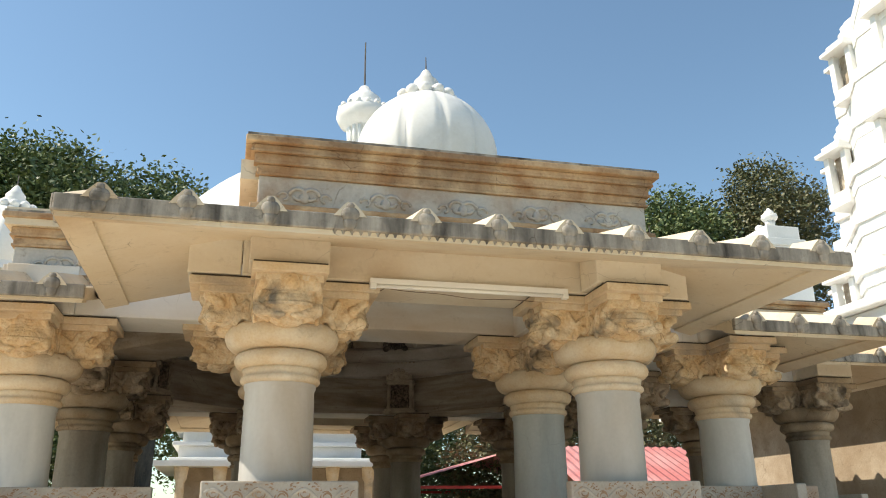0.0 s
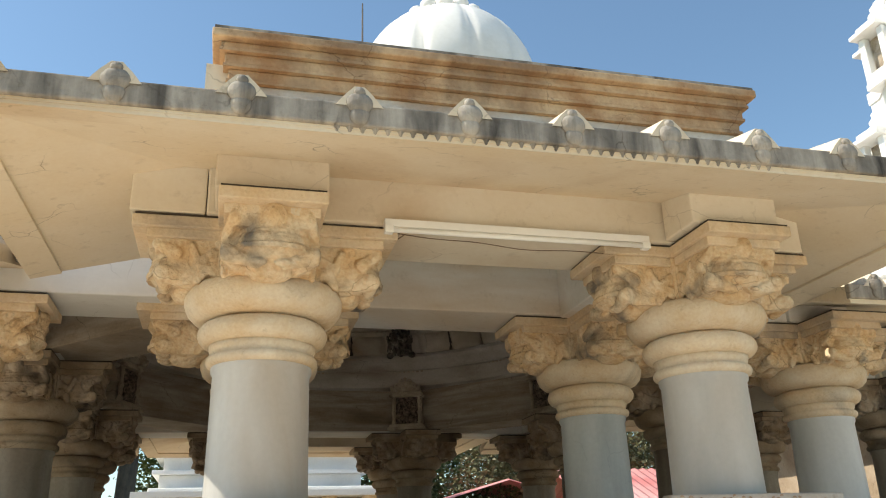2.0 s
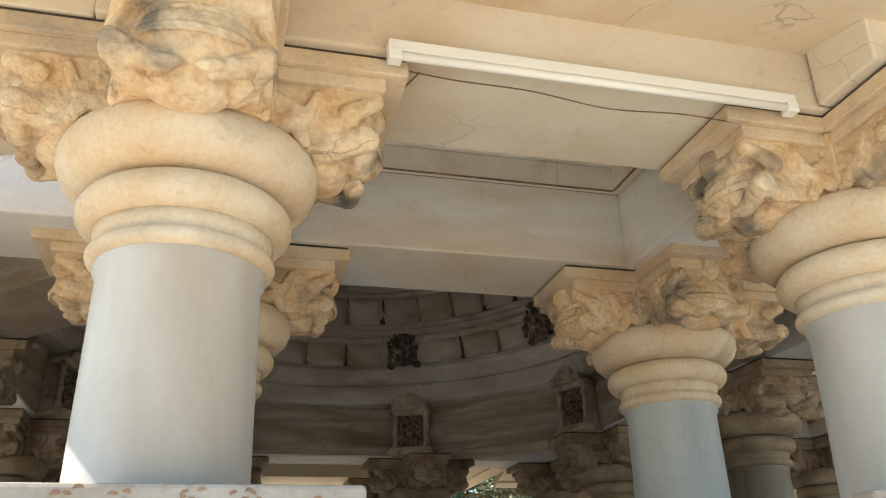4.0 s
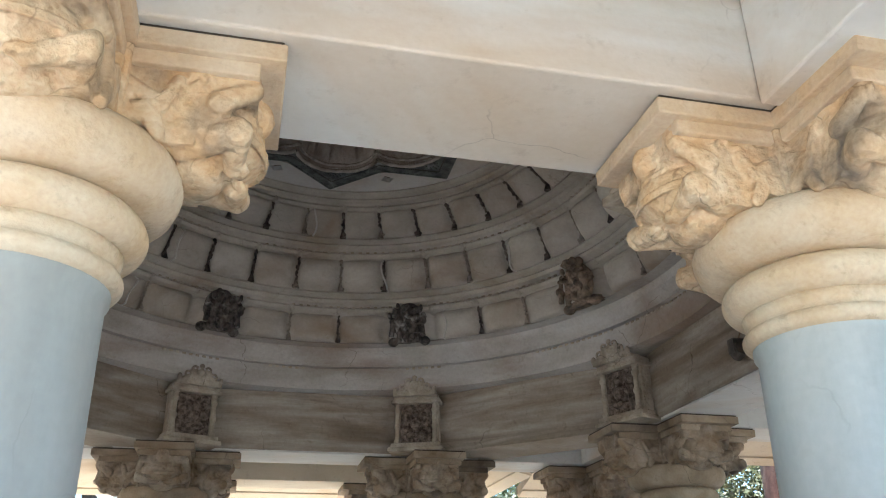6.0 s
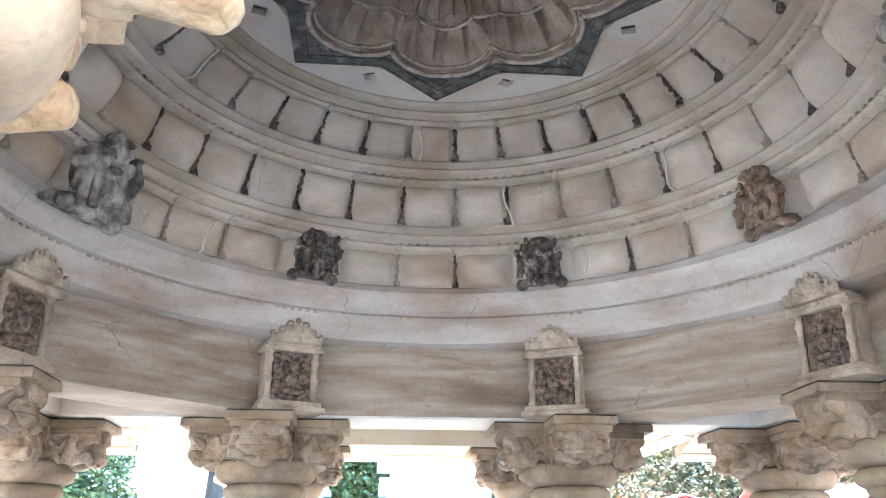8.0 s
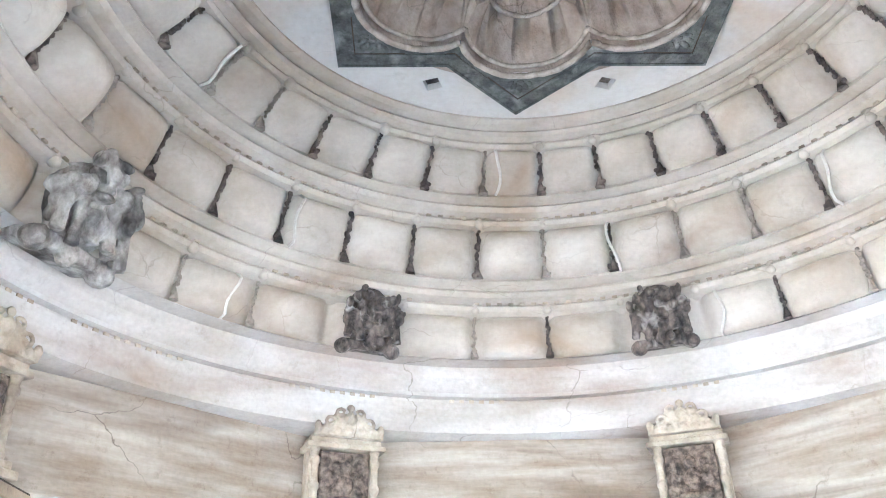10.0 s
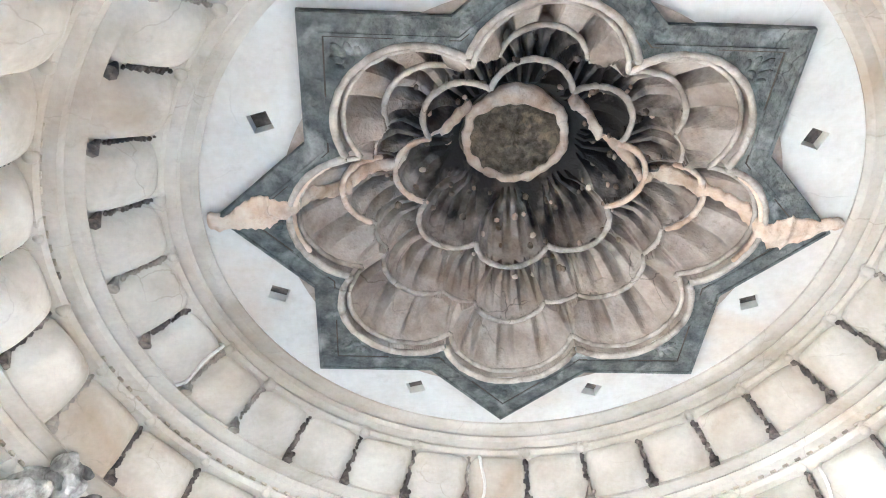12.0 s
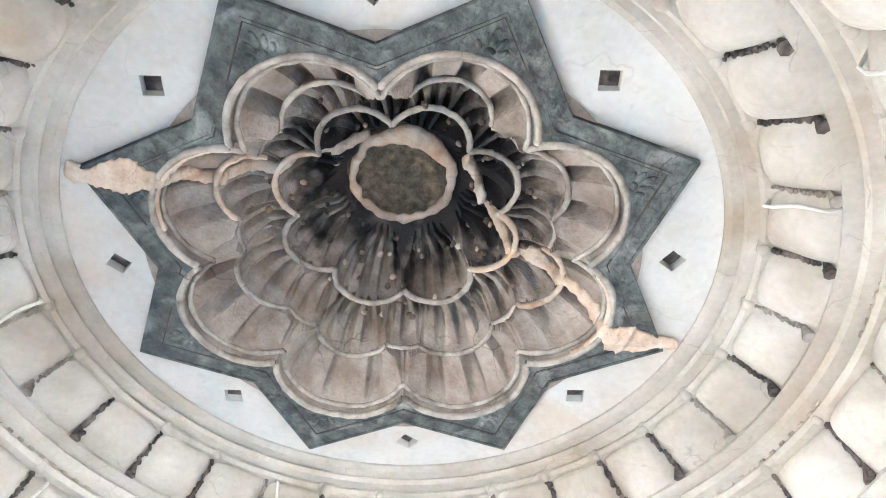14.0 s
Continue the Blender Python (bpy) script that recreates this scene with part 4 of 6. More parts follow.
# small pale corbels on the ledges above the stems
bm = bmesh.new()
for (r0, z0, r1, z1, c, d), rr, zz in zip(RINGS, (1.955, 1.71, 1.375), (3.838, 4.222, 4.487)):
    for k in range(c):
        if noise.noise((k * 1.7, rr * 3, 6.0)) < -0.25:
            continue
        R = Matrix.Rotation(-(k + 0.5) / c * math.tau, 4, "Z")
        for dx, dz, w in ((0, 0.0, 0.024), (-0.024, 0.012, 0.018), (0.024, 0.012, 0.018), (0, 0.022, 0.02)):
            bmesh.ops.create_icosphere(bm, subdivisions=2, radius=w * rnd.uniform(0.8, 1.2), matrix=R @ Matrix.Translation((dx, rr + 0.012, zz + dz)))
part_ob = part("ceiling", bm, DOMESTONE, smooth=True)
tagged(part_ob, "small worn corbels on the ledges above the dome panels", "ceiling", kind="structure")
# patched cracks of pale mortar
bm = bmesh.new()
for ring, deg, k in ((2, -3.2, 0), (1, 17.2, 1), (1, -38, 2), (0, -43.5, 3), (1, 53, 4), (0, 31, 5), (2, 128, 6), (1, 150, 7), (2, -64, 8)):
    r0, z0, r1, z1, c, d = RINGS[ring]
    a = radians(deg)
    pts = []
    for j in range(9):
        v = j / 8
        dd = d * 1.30 * max(0, 1 - abs(2 * v - 1) ** 5) ** 0.5 + 0.004
        r, z = r0 + (r1 - r0) * v - dd * 0.9, z0 + (z1 - z0) * v - dd * 0.35
        aa = a + 0.012 * math.sin(v * 5 + k)
        pts.append((r * math.sin(aa), r * math.cos(aa), z))
    sweep(bm, pts, 0.0075, 5)
part_ob = part("ceiling", bm, MORTAR, smooth=True)
tagged(part_ob, "pale mortar repairs along cracks in the dome", "ceiling", kind="structure")

# flat middle with square sockets
bm = bmesh.new()
bmesh.ops.create_cone(bm, cap_ends=True, segments=96, radius1=1.31, radius2=1.31, depth=0.06, matrix=Matrix.Translation((0, 0, FLAT_Z + 0.031)))
cut = bmesh.new()
for k in range(8):
    a = radians(22.5 + 45 * k)
    bmesh.ops.create_cube(cut, size=1, matrix=Matrix.Rotation(-a, 4, "Z") @ Matrix.Translation((0, 1.088, FLAT_Z)) @ Matrix.Rotation(radians(45 + (7 * k) % 13 - 6), 4, "Z") @ Matrix.Diagonal((0.075, 0.075, 0.09, 1)))
bmesh.ops.create_cone(cut, cap_ends=True, segments=64, radius1=0.93, radius2=0.93, depth=0.3, matrix=Matrix.Translation((0, 0, FLAT_Z)))
disc = new("ceiling", baked(bm, "ceiling", WHITEDISC, cut=cut))
tagged(disc, "white marble disc with square sockets at the dome's top", "ceiling", kind="structure")
bm = bmesh.new()
for k in range(8):
    a = radians(22.5 + 45 * k)
    bmesh.ops.create_cube(bm, size=1, matrix=Matrix.Rotation(-a, 4, "Z") @ Matrix.Translation((0, 1.088, FLAT_Z + 0.047)) @ Matrix.Diagonal((0.12, 0.12, 0.012, 1)))
part_ob = part("ceiling", bm, SOOT)
tagged(part_ob, "dark backs of the square sockets", "ceiling", kind="structure")


# eight-pointed star and lobed flower
def star_outline(tip):
    out = []
    for k in range(16):
        a = radians(22.5 * k)
        r = tip if k % 2 == 0 else tip * math.cos(radians(45)) / math.cos(radians(22.5))
        out.append((r * math.sin(a), r * math.cos(a)))
    return out


def lobes(centre, rad, off, count=8):
    return [(centre * math.sin(radians(off + 360 / count * k)), centre * math.cos(radians(off + 360 / count * k)), rad) for k in range(count)]


TIER1 = lobes(0.63, 0.30, 0)
TIER2 = lobes(0.57, 0.17, 0, 4) + lobes(0.535, 0.195, 45, 4) + lobes(0.50, 0.15, 22.5) + [(0, 0, 0.52)]
TIER3 = lobes(0.365, 0.165, 0) + [(0, 0, 0.40)]
TIERS = ((TIER1, 0.012, 0.19), (TIER2, 0.195, 0.16), (TIER3, 0.345, 0.24))


def lobe_depth(x, y):
    """How far the ceiling flower is sunk at a place: tiers of lobes, deeper inwards; 0 outside."""
    h, found = 0.0, 0
    for t in (2, 1, 0):
        tier, base, rise = TIERS[t]
        for lx, ly, rad in tier:
            dx, dy = x - lx, y - ly
            dd = math.hypot(dx, dy)
            if dd >= rad:
                continue
            s = 1 - dd / rad
            if lx == 0 and ly == 0:
                v = base + (0.42 if t == 2 else rise) * min(1.0, s * 1.6) ** 0.6
            else:
                v = base + rise * min(1.0, s * 1.7) ** 0.62
                # flutes fan out from the inner end of the lobe
                c = math.hypot(lx, ly)
                ux, uy = lx / c, ly / c
                along, across = dx * ux + dy * uy + rad * 1.15, dx * uy - dy * ux
                phi = math.degrees(math.atan2(across, along))
                step = 19.0 if t == 0 else 15.0
                g = abs((phi / step + 0.5) % 1.0 - 0.5) * step
                v += (0.085 if t == 0 else 0.075) * math.exp(-(g / 3.3) ** 4) * min(1.0, s * 5) - 0.010 * (g / step) * min(1.0, s * 5)
            if not found or v > h:
                h, found = v, t + 1
        if found:
            return h
    return 0.03 if math.hypot(x, y) < 0.66 else 0.0


bm = bmesh.new()
NR, NA = 140, 720
rows = []
for j in range(NR + 1):
    r = 0.21 + (0.965 - 0.21) * j / NR
    rows.append([bm.verts.new((r * math.sin(i / NA * math.tau), r * math.cos(i / NA * math.tau), FLAT_Z - 0.012 + lobe_depth(r * math.sin(i / NA * math.tau), r * math.cos(i / NA * math.tau)))) for i in range(NA)])
for p, w in zip(rows, rows[1:]):
    for i in range(NA):
        bm.faces.new((p[i], w[i], w[(i + 1) % NA], p[(i + 1) % NA]))
FLOWER = stone("flower_stone", (0.29, 0.23, 0.185), (0.48, 0.41, 0.35), (0.14, 0.10, 0.075), 0.38, 6.0, 0.8, 0.5, 60)
# the colour falls to near-black towards the middle, with a noisy edge
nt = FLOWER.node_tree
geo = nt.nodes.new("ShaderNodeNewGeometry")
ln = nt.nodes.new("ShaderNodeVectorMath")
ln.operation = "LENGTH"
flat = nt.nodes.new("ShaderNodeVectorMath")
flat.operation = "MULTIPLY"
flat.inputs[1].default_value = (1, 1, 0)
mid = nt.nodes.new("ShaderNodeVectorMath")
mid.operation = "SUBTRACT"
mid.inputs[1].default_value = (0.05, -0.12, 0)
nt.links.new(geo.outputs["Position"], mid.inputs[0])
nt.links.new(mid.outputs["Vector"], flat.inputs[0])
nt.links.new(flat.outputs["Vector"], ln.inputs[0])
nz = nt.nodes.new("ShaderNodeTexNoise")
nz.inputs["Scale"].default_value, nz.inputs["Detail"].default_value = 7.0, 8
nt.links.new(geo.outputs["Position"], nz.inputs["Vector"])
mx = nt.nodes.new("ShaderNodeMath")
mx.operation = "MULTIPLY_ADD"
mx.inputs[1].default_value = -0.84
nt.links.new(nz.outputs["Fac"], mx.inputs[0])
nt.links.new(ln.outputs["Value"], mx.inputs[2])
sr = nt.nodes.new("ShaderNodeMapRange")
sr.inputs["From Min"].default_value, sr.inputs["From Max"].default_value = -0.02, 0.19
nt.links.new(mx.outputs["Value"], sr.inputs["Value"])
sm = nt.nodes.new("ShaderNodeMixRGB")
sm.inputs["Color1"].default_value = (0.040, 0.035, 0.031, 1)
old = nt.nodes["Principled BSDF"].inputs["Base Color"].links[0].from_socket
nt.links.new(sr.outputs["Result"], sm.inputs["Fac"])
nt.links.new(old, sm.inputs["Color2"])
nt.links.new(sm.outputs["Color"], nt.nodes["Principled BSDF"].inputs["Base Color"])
flower = tagged(part("ceiling_flower", bm, FLOWER), "carved stone flower of nested lobes in the dome's top, near-black towards its middle", "ceiling rosette")
# star border, outer outline to the lobes
bm = bmesh.new()
prism(bm, star_outline(1.205), FLAT_Z - 0.024, FLAT_Z - 0.002)
bmesh.ops.recalc_face_normals(bm, faces=bm.faces)
c2 = bmesh.new()
bmesh.ops.create_cone(c2, cap_ends=True, segments=48, radius1=0.62, radius2=0.62, depth=0.23, matrix=Matrix.Translation((0, 0, FLAT_Z)))
me_star = baked(bm, "star_border", SLATE, cut=c2)
bm = bmesh.new()
bm.from_mesh(me_star)
# cut the lobes one after another
for k in range(8):
    a = radians(45 * k)
    c3 = bmesh.new()
    bmesh.ops.create_cone(c3, cap_ends=True, segments=40, radius1=0.302, radius2=0.302, depth=0.26, matrix=Matrix.Translation((0.63 * math.sin(a), 0.63 * math.cos(a), FLAT_Z)))
    me_star = baked(bm, "star_border", SLATE, cut=c3)
    bm = bmesh.new()
    bm.from_mesh(me_star)
bm.free()
ob = link_mesh("star_border", me_star, flower)
ob["label"] = "dark slate star border with engraved bands"
# engraved bands of the star: a proud outer fillet, an inner one and a dark incised line
for tip0, tip1, depth, mat, name in ((1.203, 1.186, 0.006, SLATE, "star_fillet"), (1.104, 1.090, 0.006, SLATE, "star_fillet"), (1.090, 1.082, 0.0015, BLACKJOINT, "star_groove")):
    so, si = star_outline(tip0), star_outline(tip1)
    for k in range(16):
        bm = bmesh.new()
        ends = [Vector(v) for v in (so[k], so[(k + 1) % 16], si[k], si[(k + 1) % 16])]
        for i in range(12):
            p0, p1 = ends[0].lerp(ends[1], i / 12), ends[0].lerp(ends[1], (i + 1) / 12)
            q0, q1 = ends[2].lerp(ends[3], i / 12), ends[2].lerp(ends[3], (i + 1) / 12)
            # the bands stop where the lobes come through
            if min(math.hypot(q.x - x, q.y - y) - r for q in (q0, q1, p0, p1) for x, y, r in TIER1) > 0.025:
                prism(bm, [p0, p1, q1, q0], FLAT_Z - 0.024 - depth, FLAT_Z - 0.0245)
            elif len(bm.verts):
                part(name, bm, mat, flower)
                bm = bmesh.new()
        if len(bm.verts):
            part(name, bm, mat, flower)
        else:
            bm.free()
# palmettes in the points of the star
for k in range(8):
    a = radians(45 * k)
    bm = bmesh.new()
    for j, (du, dv, w, l) in enumerate(((0, 0.02, 0.016, 0.034), (-0.028, 0.0, 0.013, 0.028), (0.028, 0.0, 0.013, 0.028), (-0.044, -0.026, 0.012, 0.02), (0.044, -0.026, 0.012, 0.02), (0, -0.034, 0.02, 0.014))):
        c = Matrix.Rotation(-a, 4, "Z") @ Vector((du, 0.998 + dv, FLAT_Z - 0.024))
        ball(bm, c, (w, l, 0.009), Matrix.Rotation(-a - du * 14, 4, "Z"), seg=8)
    part("palmette", bm, SLATE, flower, smooth=True)
# raised rims of the lobes
def arc(bm, cx, cy, rad, others, z, t, seg=72):
    """A round rim, left out where it would run inside another lobe of its tier; slightly worn."""
    pts = [(cx + rad * math.sin(math.tau * i / seg), cy + rad * math.cos(math.tau * i / seg)) for i in range(seg)]
    keep = [all(math.hypot(p[0] - x, p[1] - y) > r - 0.004 for x, y, r in others) for p in pts]
    if not any(keep):
        return
    first = next((i for i in range(seg) if keep[i] and not keep[i - 1]), 0)
    run = []
    for i in range(first, first + seg + 1):
        if keep[i % seg] and i < first + seg:
            x, y = pts[i % seg]
            run.append((x, y, z + 0.006 * noise.noise((x * 9, y * 9, z))))
        elif run:
            if len(run) > 2:
                sweep(bm, run, t, 7)
            run = []


RIM = stone("rim_stone", (0.36, 0.305, 0.255), (0.56, 0.50, 0.435), (0.14, 0.11, 0.085), 0.40, 14, 0.8, 0.4, 70)
for tier, z, t, name in ((TIER1, FLAT_Z - 0.020, 0.015, "lobe_rim"), (TIER2, FLAT_Z + 0.180, 0.012, "inner_rim"), (TIER3, FLAT_Z + 0.328, 0.013, "centre_rim")):
    for k, (x, y, r) in enumerate(tier):
        rest = [o for n, o in enumerate(tier) if n != k]
        if r > 0.31:
            continue
        if tier is TIER1:
            rest = rest + [(0, 0, 0.66)]
        bm = bmesh.new()
        arc(bm, x, y, r, rest, z, t)
        if tier is TIER1:
            arc(bm, x, y, r - 0.030, [(a, b, c - 0.030) for a, b, c in rest], z + 0.034, 0.011)
        for v in bm.verts:
            v.co += noise.noise_vector(v.co * 38) * 0.0045
        part(name, bm, RIM, flower, smooth=True)
# broken centre boss
bm = bmesh.new()
rings = []
for j, (r, z) in enumerate([(0.34, 5.30), (0.27, 5.26), (0.24, 5.225), (0.225, 5.20), (0.21, 5.195), (0.20, 5.205), (0.185, 5.235), (0.12, 5.245), (0.0, 5.245)]):
    ring = []
    for i in range(40):
        a = i / 40 * math.tau
        w = 1 + 0.12 * noise.noise((math.cos(a) * 3, math.sin(a) * 3, j * 0.4))
        ring.append(bm.verts.new((r * w * math.cos(a), r * w * math.sin(a), z + 0.02 * noise.noise((math.cos(a) * 4, math.sin(a) * 4, j)))))
    rings.append(ring)
for p, w in zip(rings, rings[1:]):
    for i in range(40):
        bm.faces.new((p[i], p[(i + 1) % 40], w[(i + 1) % 40], w[i]))
BROKEN = stone("broken_stone", (0.10, 0.085, 0.07), (0.34, 0.25, 0.18), (0.60, 0.46, 0.35), 0.22, 16, 0.9, 0.8, 60)
BOSSFACE = stone("broken_boss_face", (0.075, 0.062, 0.046), (0.22, 0.175, 0.125), (0.42, 0.31, 0.21), 0.26, 20, 0.9, 0.9, 60)
part("broken_boss", bm, BOSSFACE, flower, "broken-off ochre and black centre boss", smooth=True)
# mortar-filled break running across the flower, up to the broken centre
rnd = random.Random(11)
CREST = [(0.23, 5.195), (0.42, 5.075), (0.585, 4.945), (0.74, 4.80), (0.95, 4.585), (1.26, FLAT_Z - 0.022)]


def crest_z(u):
    for (u0, z0), (u1, z1) in zip(CREST, CREST[1:]):
        if u <= u1:
            return z0 + (z1 - z0) * max(0.0, u - u0) / (u1 - u0)
    return CREST[-1][1]


for s in (-1, 1):
    bm = bmesh.new()
    for i in range(170):
        u = 0.22 + i / 169 * 1.01
        yy = -0.02 - 0.14 * max(0.0, 0.52 - u) / 0.26 + 0.030 * math.sin(u * 13 + s) + 0.045 * noise.noise((u * 7, s, 0))
        zz = min(FLAT_Z - 0.012 + min(lobe_depth(s * (u + e), yy) for e in (-0.02, 0, 0.02)), crest_z(u)) if u < 0.93 else FLAT_Z - 0.022
        wide = 0.036 + 0.018 * noise.noise((u * 12, s * 3, 4)) + 0.055 * max(0.0, 1 - abs(u - 1.03) / 0.13)
        bmesh.ops.create_icosphere(bm, subdivisions=1, radius=1, matrix=Matrix.Translation((s * u, yy, zz)) @ Matrix.Diagonal((0.018, wide * rnd.uniform(0.6, 1.3), rnd.uniform(0.018, 0.032), 1)))
        if u < 0.9:
            # the mass behind the crest, back to the surface
            top = FLAT_Z - 0.012 + lobe_depth(s * u, yy)
            if top > zz + 0.03:
                limb(bm, (s * u, yy, zz), (s * u, yy, top + 0.02), 0.02, 0.02, 6)
    ob = link_mesh("mortar_seam", baked(bm, "mortar_seam", PLASTER, 0.008, 1), flower)
    ob["label"] = "pale orange mortar seam across the flower"
# plaster smeared along the rims of the side lobes
for s in (-1, 1):
    for cx, rad, z, a0, a1 in ((0.57, 0.17, FLAT_Z + 0.172, 20, 175), (0.365, 0.165, FLAT_Z + 0.322, 10, 170), (0.63, 0.285, FLAT_Z - 0.012, 55, 150)):
        bm = bmesh.new()
        for i in range(46):
            a = radians(a0 + (a1 - a0) * i / 45)
            w = 0.012 + 0.010 * abs(noise.noise((i * 0.35, cx * 5, s)))
            ball(bm, (s * (cx + rad * math.sin(a)), rad * math.cos(a), z), (w, w, w), seg=7)
        link_mesh("plaster_smear", baked(bm, "plaster_smear", PLASTER, 0.007, 1), flower)
bm2 = bmesh.new()
for i in range(84):
    a = i / 84 * math.tau
    r = 0.222 + 0.024 * noise.noise((math.cos(a) * 3, math.sin(a) * 3, 2))
    w = 0.017 + 0.022 * max(0.0, -math.sin(a)) ** 3 + 0.010 * noise.noise((math.cos(a) * 6, math.sin(a) * 6, 5))
    ball(bm2, (r * math.cos(a), r * math.sin(a), 5.19 + 0.014 * noise.noise((math.cos(a) * 5, math.sin(a) * 5, 7))), (w * 1.3, w * 1.3, w), seg=8)
ob = link_mesh("boss_ring", baked(bm2, "boss_ring", PLASTER, 0.009, 1), flower)
ob["label"] = "pale crumbling ring round the broken boss"
# little carved lumps left in the dark zone round the centre
for k in range(150):
    a, r = rnd.uniform(0, math.tau), rnd.uniform(0.30, 0.60)
    x, y = r * math.sin(a), r * math.cos(a)
    bm = bmesh.new()
    ball(bm, (x, y, FLAT_Z - 0.012 + lobe_depth(x, y) - 0.004), (rnd.uniform(0.007, 0.02), rnd.uniform(0.007, 0.02), rnd.uniform(0.010, 0.022)), seg=6)
    part("carved_lump", bm, BROKEN if k % 3 else PLASTER, flower, smooth=True)

# ---- niches above the columns and bosses in the lowest ring ----
def carved_relief(w, h, seed, material, name):
    """A dark weathered relief: a plate covered with fused rounded masses."""
    rnd = random.Random(seed)
    bm = bmesh.new()
    box(bm, -w / 2, w / 2, 0.0, 0.03, 0, h)
    ball(bm, (0, -0.015, h * 0.72), (w * 0.12, 0.04, h * 0.11))
    ball(bm, (0, -0.010, h * 0.45), (w * 0.17, 0.045, h * 0.18))
    ball(bm, (0, -0.012, h * 0.18), (w * 0.36, 0.05, h * 0.08))
    for s in (-1, 1):
        limb(bm, (s * w * 0.18, -0.01, h * 0.52), (s * w * 0.36, -0.012, h * 0.40), 0.016, 0.012)
        limb(bm, (s * w * 0.36, -0.012, h * 0.40), (s * w * 0.30, -0.012, h * 0.66), 0.014, 0.012)
        ball(bm, (s * w * 0.36, 0.0, h * 0.80), (w * 0.10, 0.02, h * 0.10))
    for i in range(16):
        ball(bm, (rnd.uniform(-0.45, 0.45) * w, 0.0, rnd.uniform(0.06, 0.94) * h), (rnd.uniform(0.01, 0.026), 0.022, rnd.uniform(0.01, 0.026)), seg=8)
    return baked(bm, name, material, 0.007, 2)


def niche_parts():
    """Meshes of one niche; local y points out of the wall to the back, the face looks to -y."""
    out = []
    bm = bmesh.new()
    box(bm, -0.18, 0.18, 0.0, 0.20, 0.0, 0.44, 0.004)
    out.append(("niche_body", bm, NICHESTONE))
    bm = bmesh.new()
    box(bm, -0.225, 0.225, -0.085, 0.15, -0.02, 0.015, 0.008)
    box(bm, -0.205, 0.205, -0.065, 0.15, 0.012, 0.05, 0.01)
    out.append(("niche_sill", bm, NICHESTONE))
    for s in (-1, 1):
        bm = bmesh.new()
        prof = [(0.024, 0.05), (0.028, 0.07), (0.020, 0.085), (0.018, 0.16), (0.026, 0.175), (0.026, 0.195), (0.018, 0.21), (0.018, 0.29), (0.027, 0.305), (0.027, 0.325), (0.020, 0.335), (0.022, 0.36), (0.03, 0.375)]
        lathe(bm, prof, 14, (s * 0.155, -0.03), flip=True)
        out.append(("pilaster", bm, NICHESTONE))
    bm = bmesh.new()
    box(bm, -0.205, 0.205, -0.07, 0.15, 0.372, 0.40, 0.006)
    box(bm, -0.185, 0.185, -0.055, 0.15, 0.398, 0.43, 0.006)
    out.append(("niche_cornice", bm, NICHESTONE))
    bm = bmesh.new()
    for i in range(5):
        ball(bm, (-0.13 + 0.065 * i, -0.095, 0.452), (0.024, 0.016, 0.022), seg=10)
    for s in (-1, 1):
        for cx, cz, rr in ((0.105, 0.492, 0.030), (0.055, 0.540, 0.026)):
            sweep(bm, [(s * (cx + rr * (1 - a / 9) * math.cos(2.8 - a)), -0.105, cz + rr * (1 - a / 9) * math.sin(2.8 - a)) for a in [i * 0.55 for i in range(12)]], 0.010, 6)
    ball(bm, (0, -0.108, 0.515), (0.030, 0.014, 0.034), seg=10)
    ball(bm, (0, -0.105, 0.570), (0.022, 0.012, 0.022), seg=10)
    box(bm, -0.18, 0.18, -0.10, 0.02, 0.425, 0.445)
    box(bm, -0.13, 0.13, -0.10, 0.02, 0.44, 0.487, 0.006)
    box(bm, -0.085, 0.085, -0.105, 0.02, 0.485, 0.54, 0.008)
    for s in (-1, 1):
        ball(bm, (s * 0.165, -0.10, 0.465), (0.02, 0.02, 0.032), seg=8)
    out.append(("pediment", bm, NICHESTONE))
    return out


RELIEFS = [carved_relief(0.26, 0.31, 21 + i, RELIEFSTONE, "relief_panel") for i in range(3)]
NICHE_ME = [(name, baked(bm, name, mat, 0.006, 1) if name == "pediment" else mesh_of(name, bm, mat, name == "pilaster")) for name, bm, mat in niche_parts()]
for k in range(8):
    a = 22.5 + 45 * k
    at = Matrix.Rotation(radians(-a), 4, "Z") @ Matrix.Translation((0, 2.315, 2.765))
    # the niche looks to the middle: its face to -y
    root = empty("niche", "small carved stone niche with a soot-dark relief above a column", "niche", "niches round the dome", at=at)
    made = {}
    for name, me in NICHE_ME:
        made[name] = link_mesh(name, me, made.get("niche_cornice", root) if name == "pediment" else root)
    ob = link_mesh("relief_panel", RELIEFS[k % 3], made["niche_body"], Matrix.Translation((0, -0.032, 0.055)))
    ob["label"] = "soot-blackened relief"


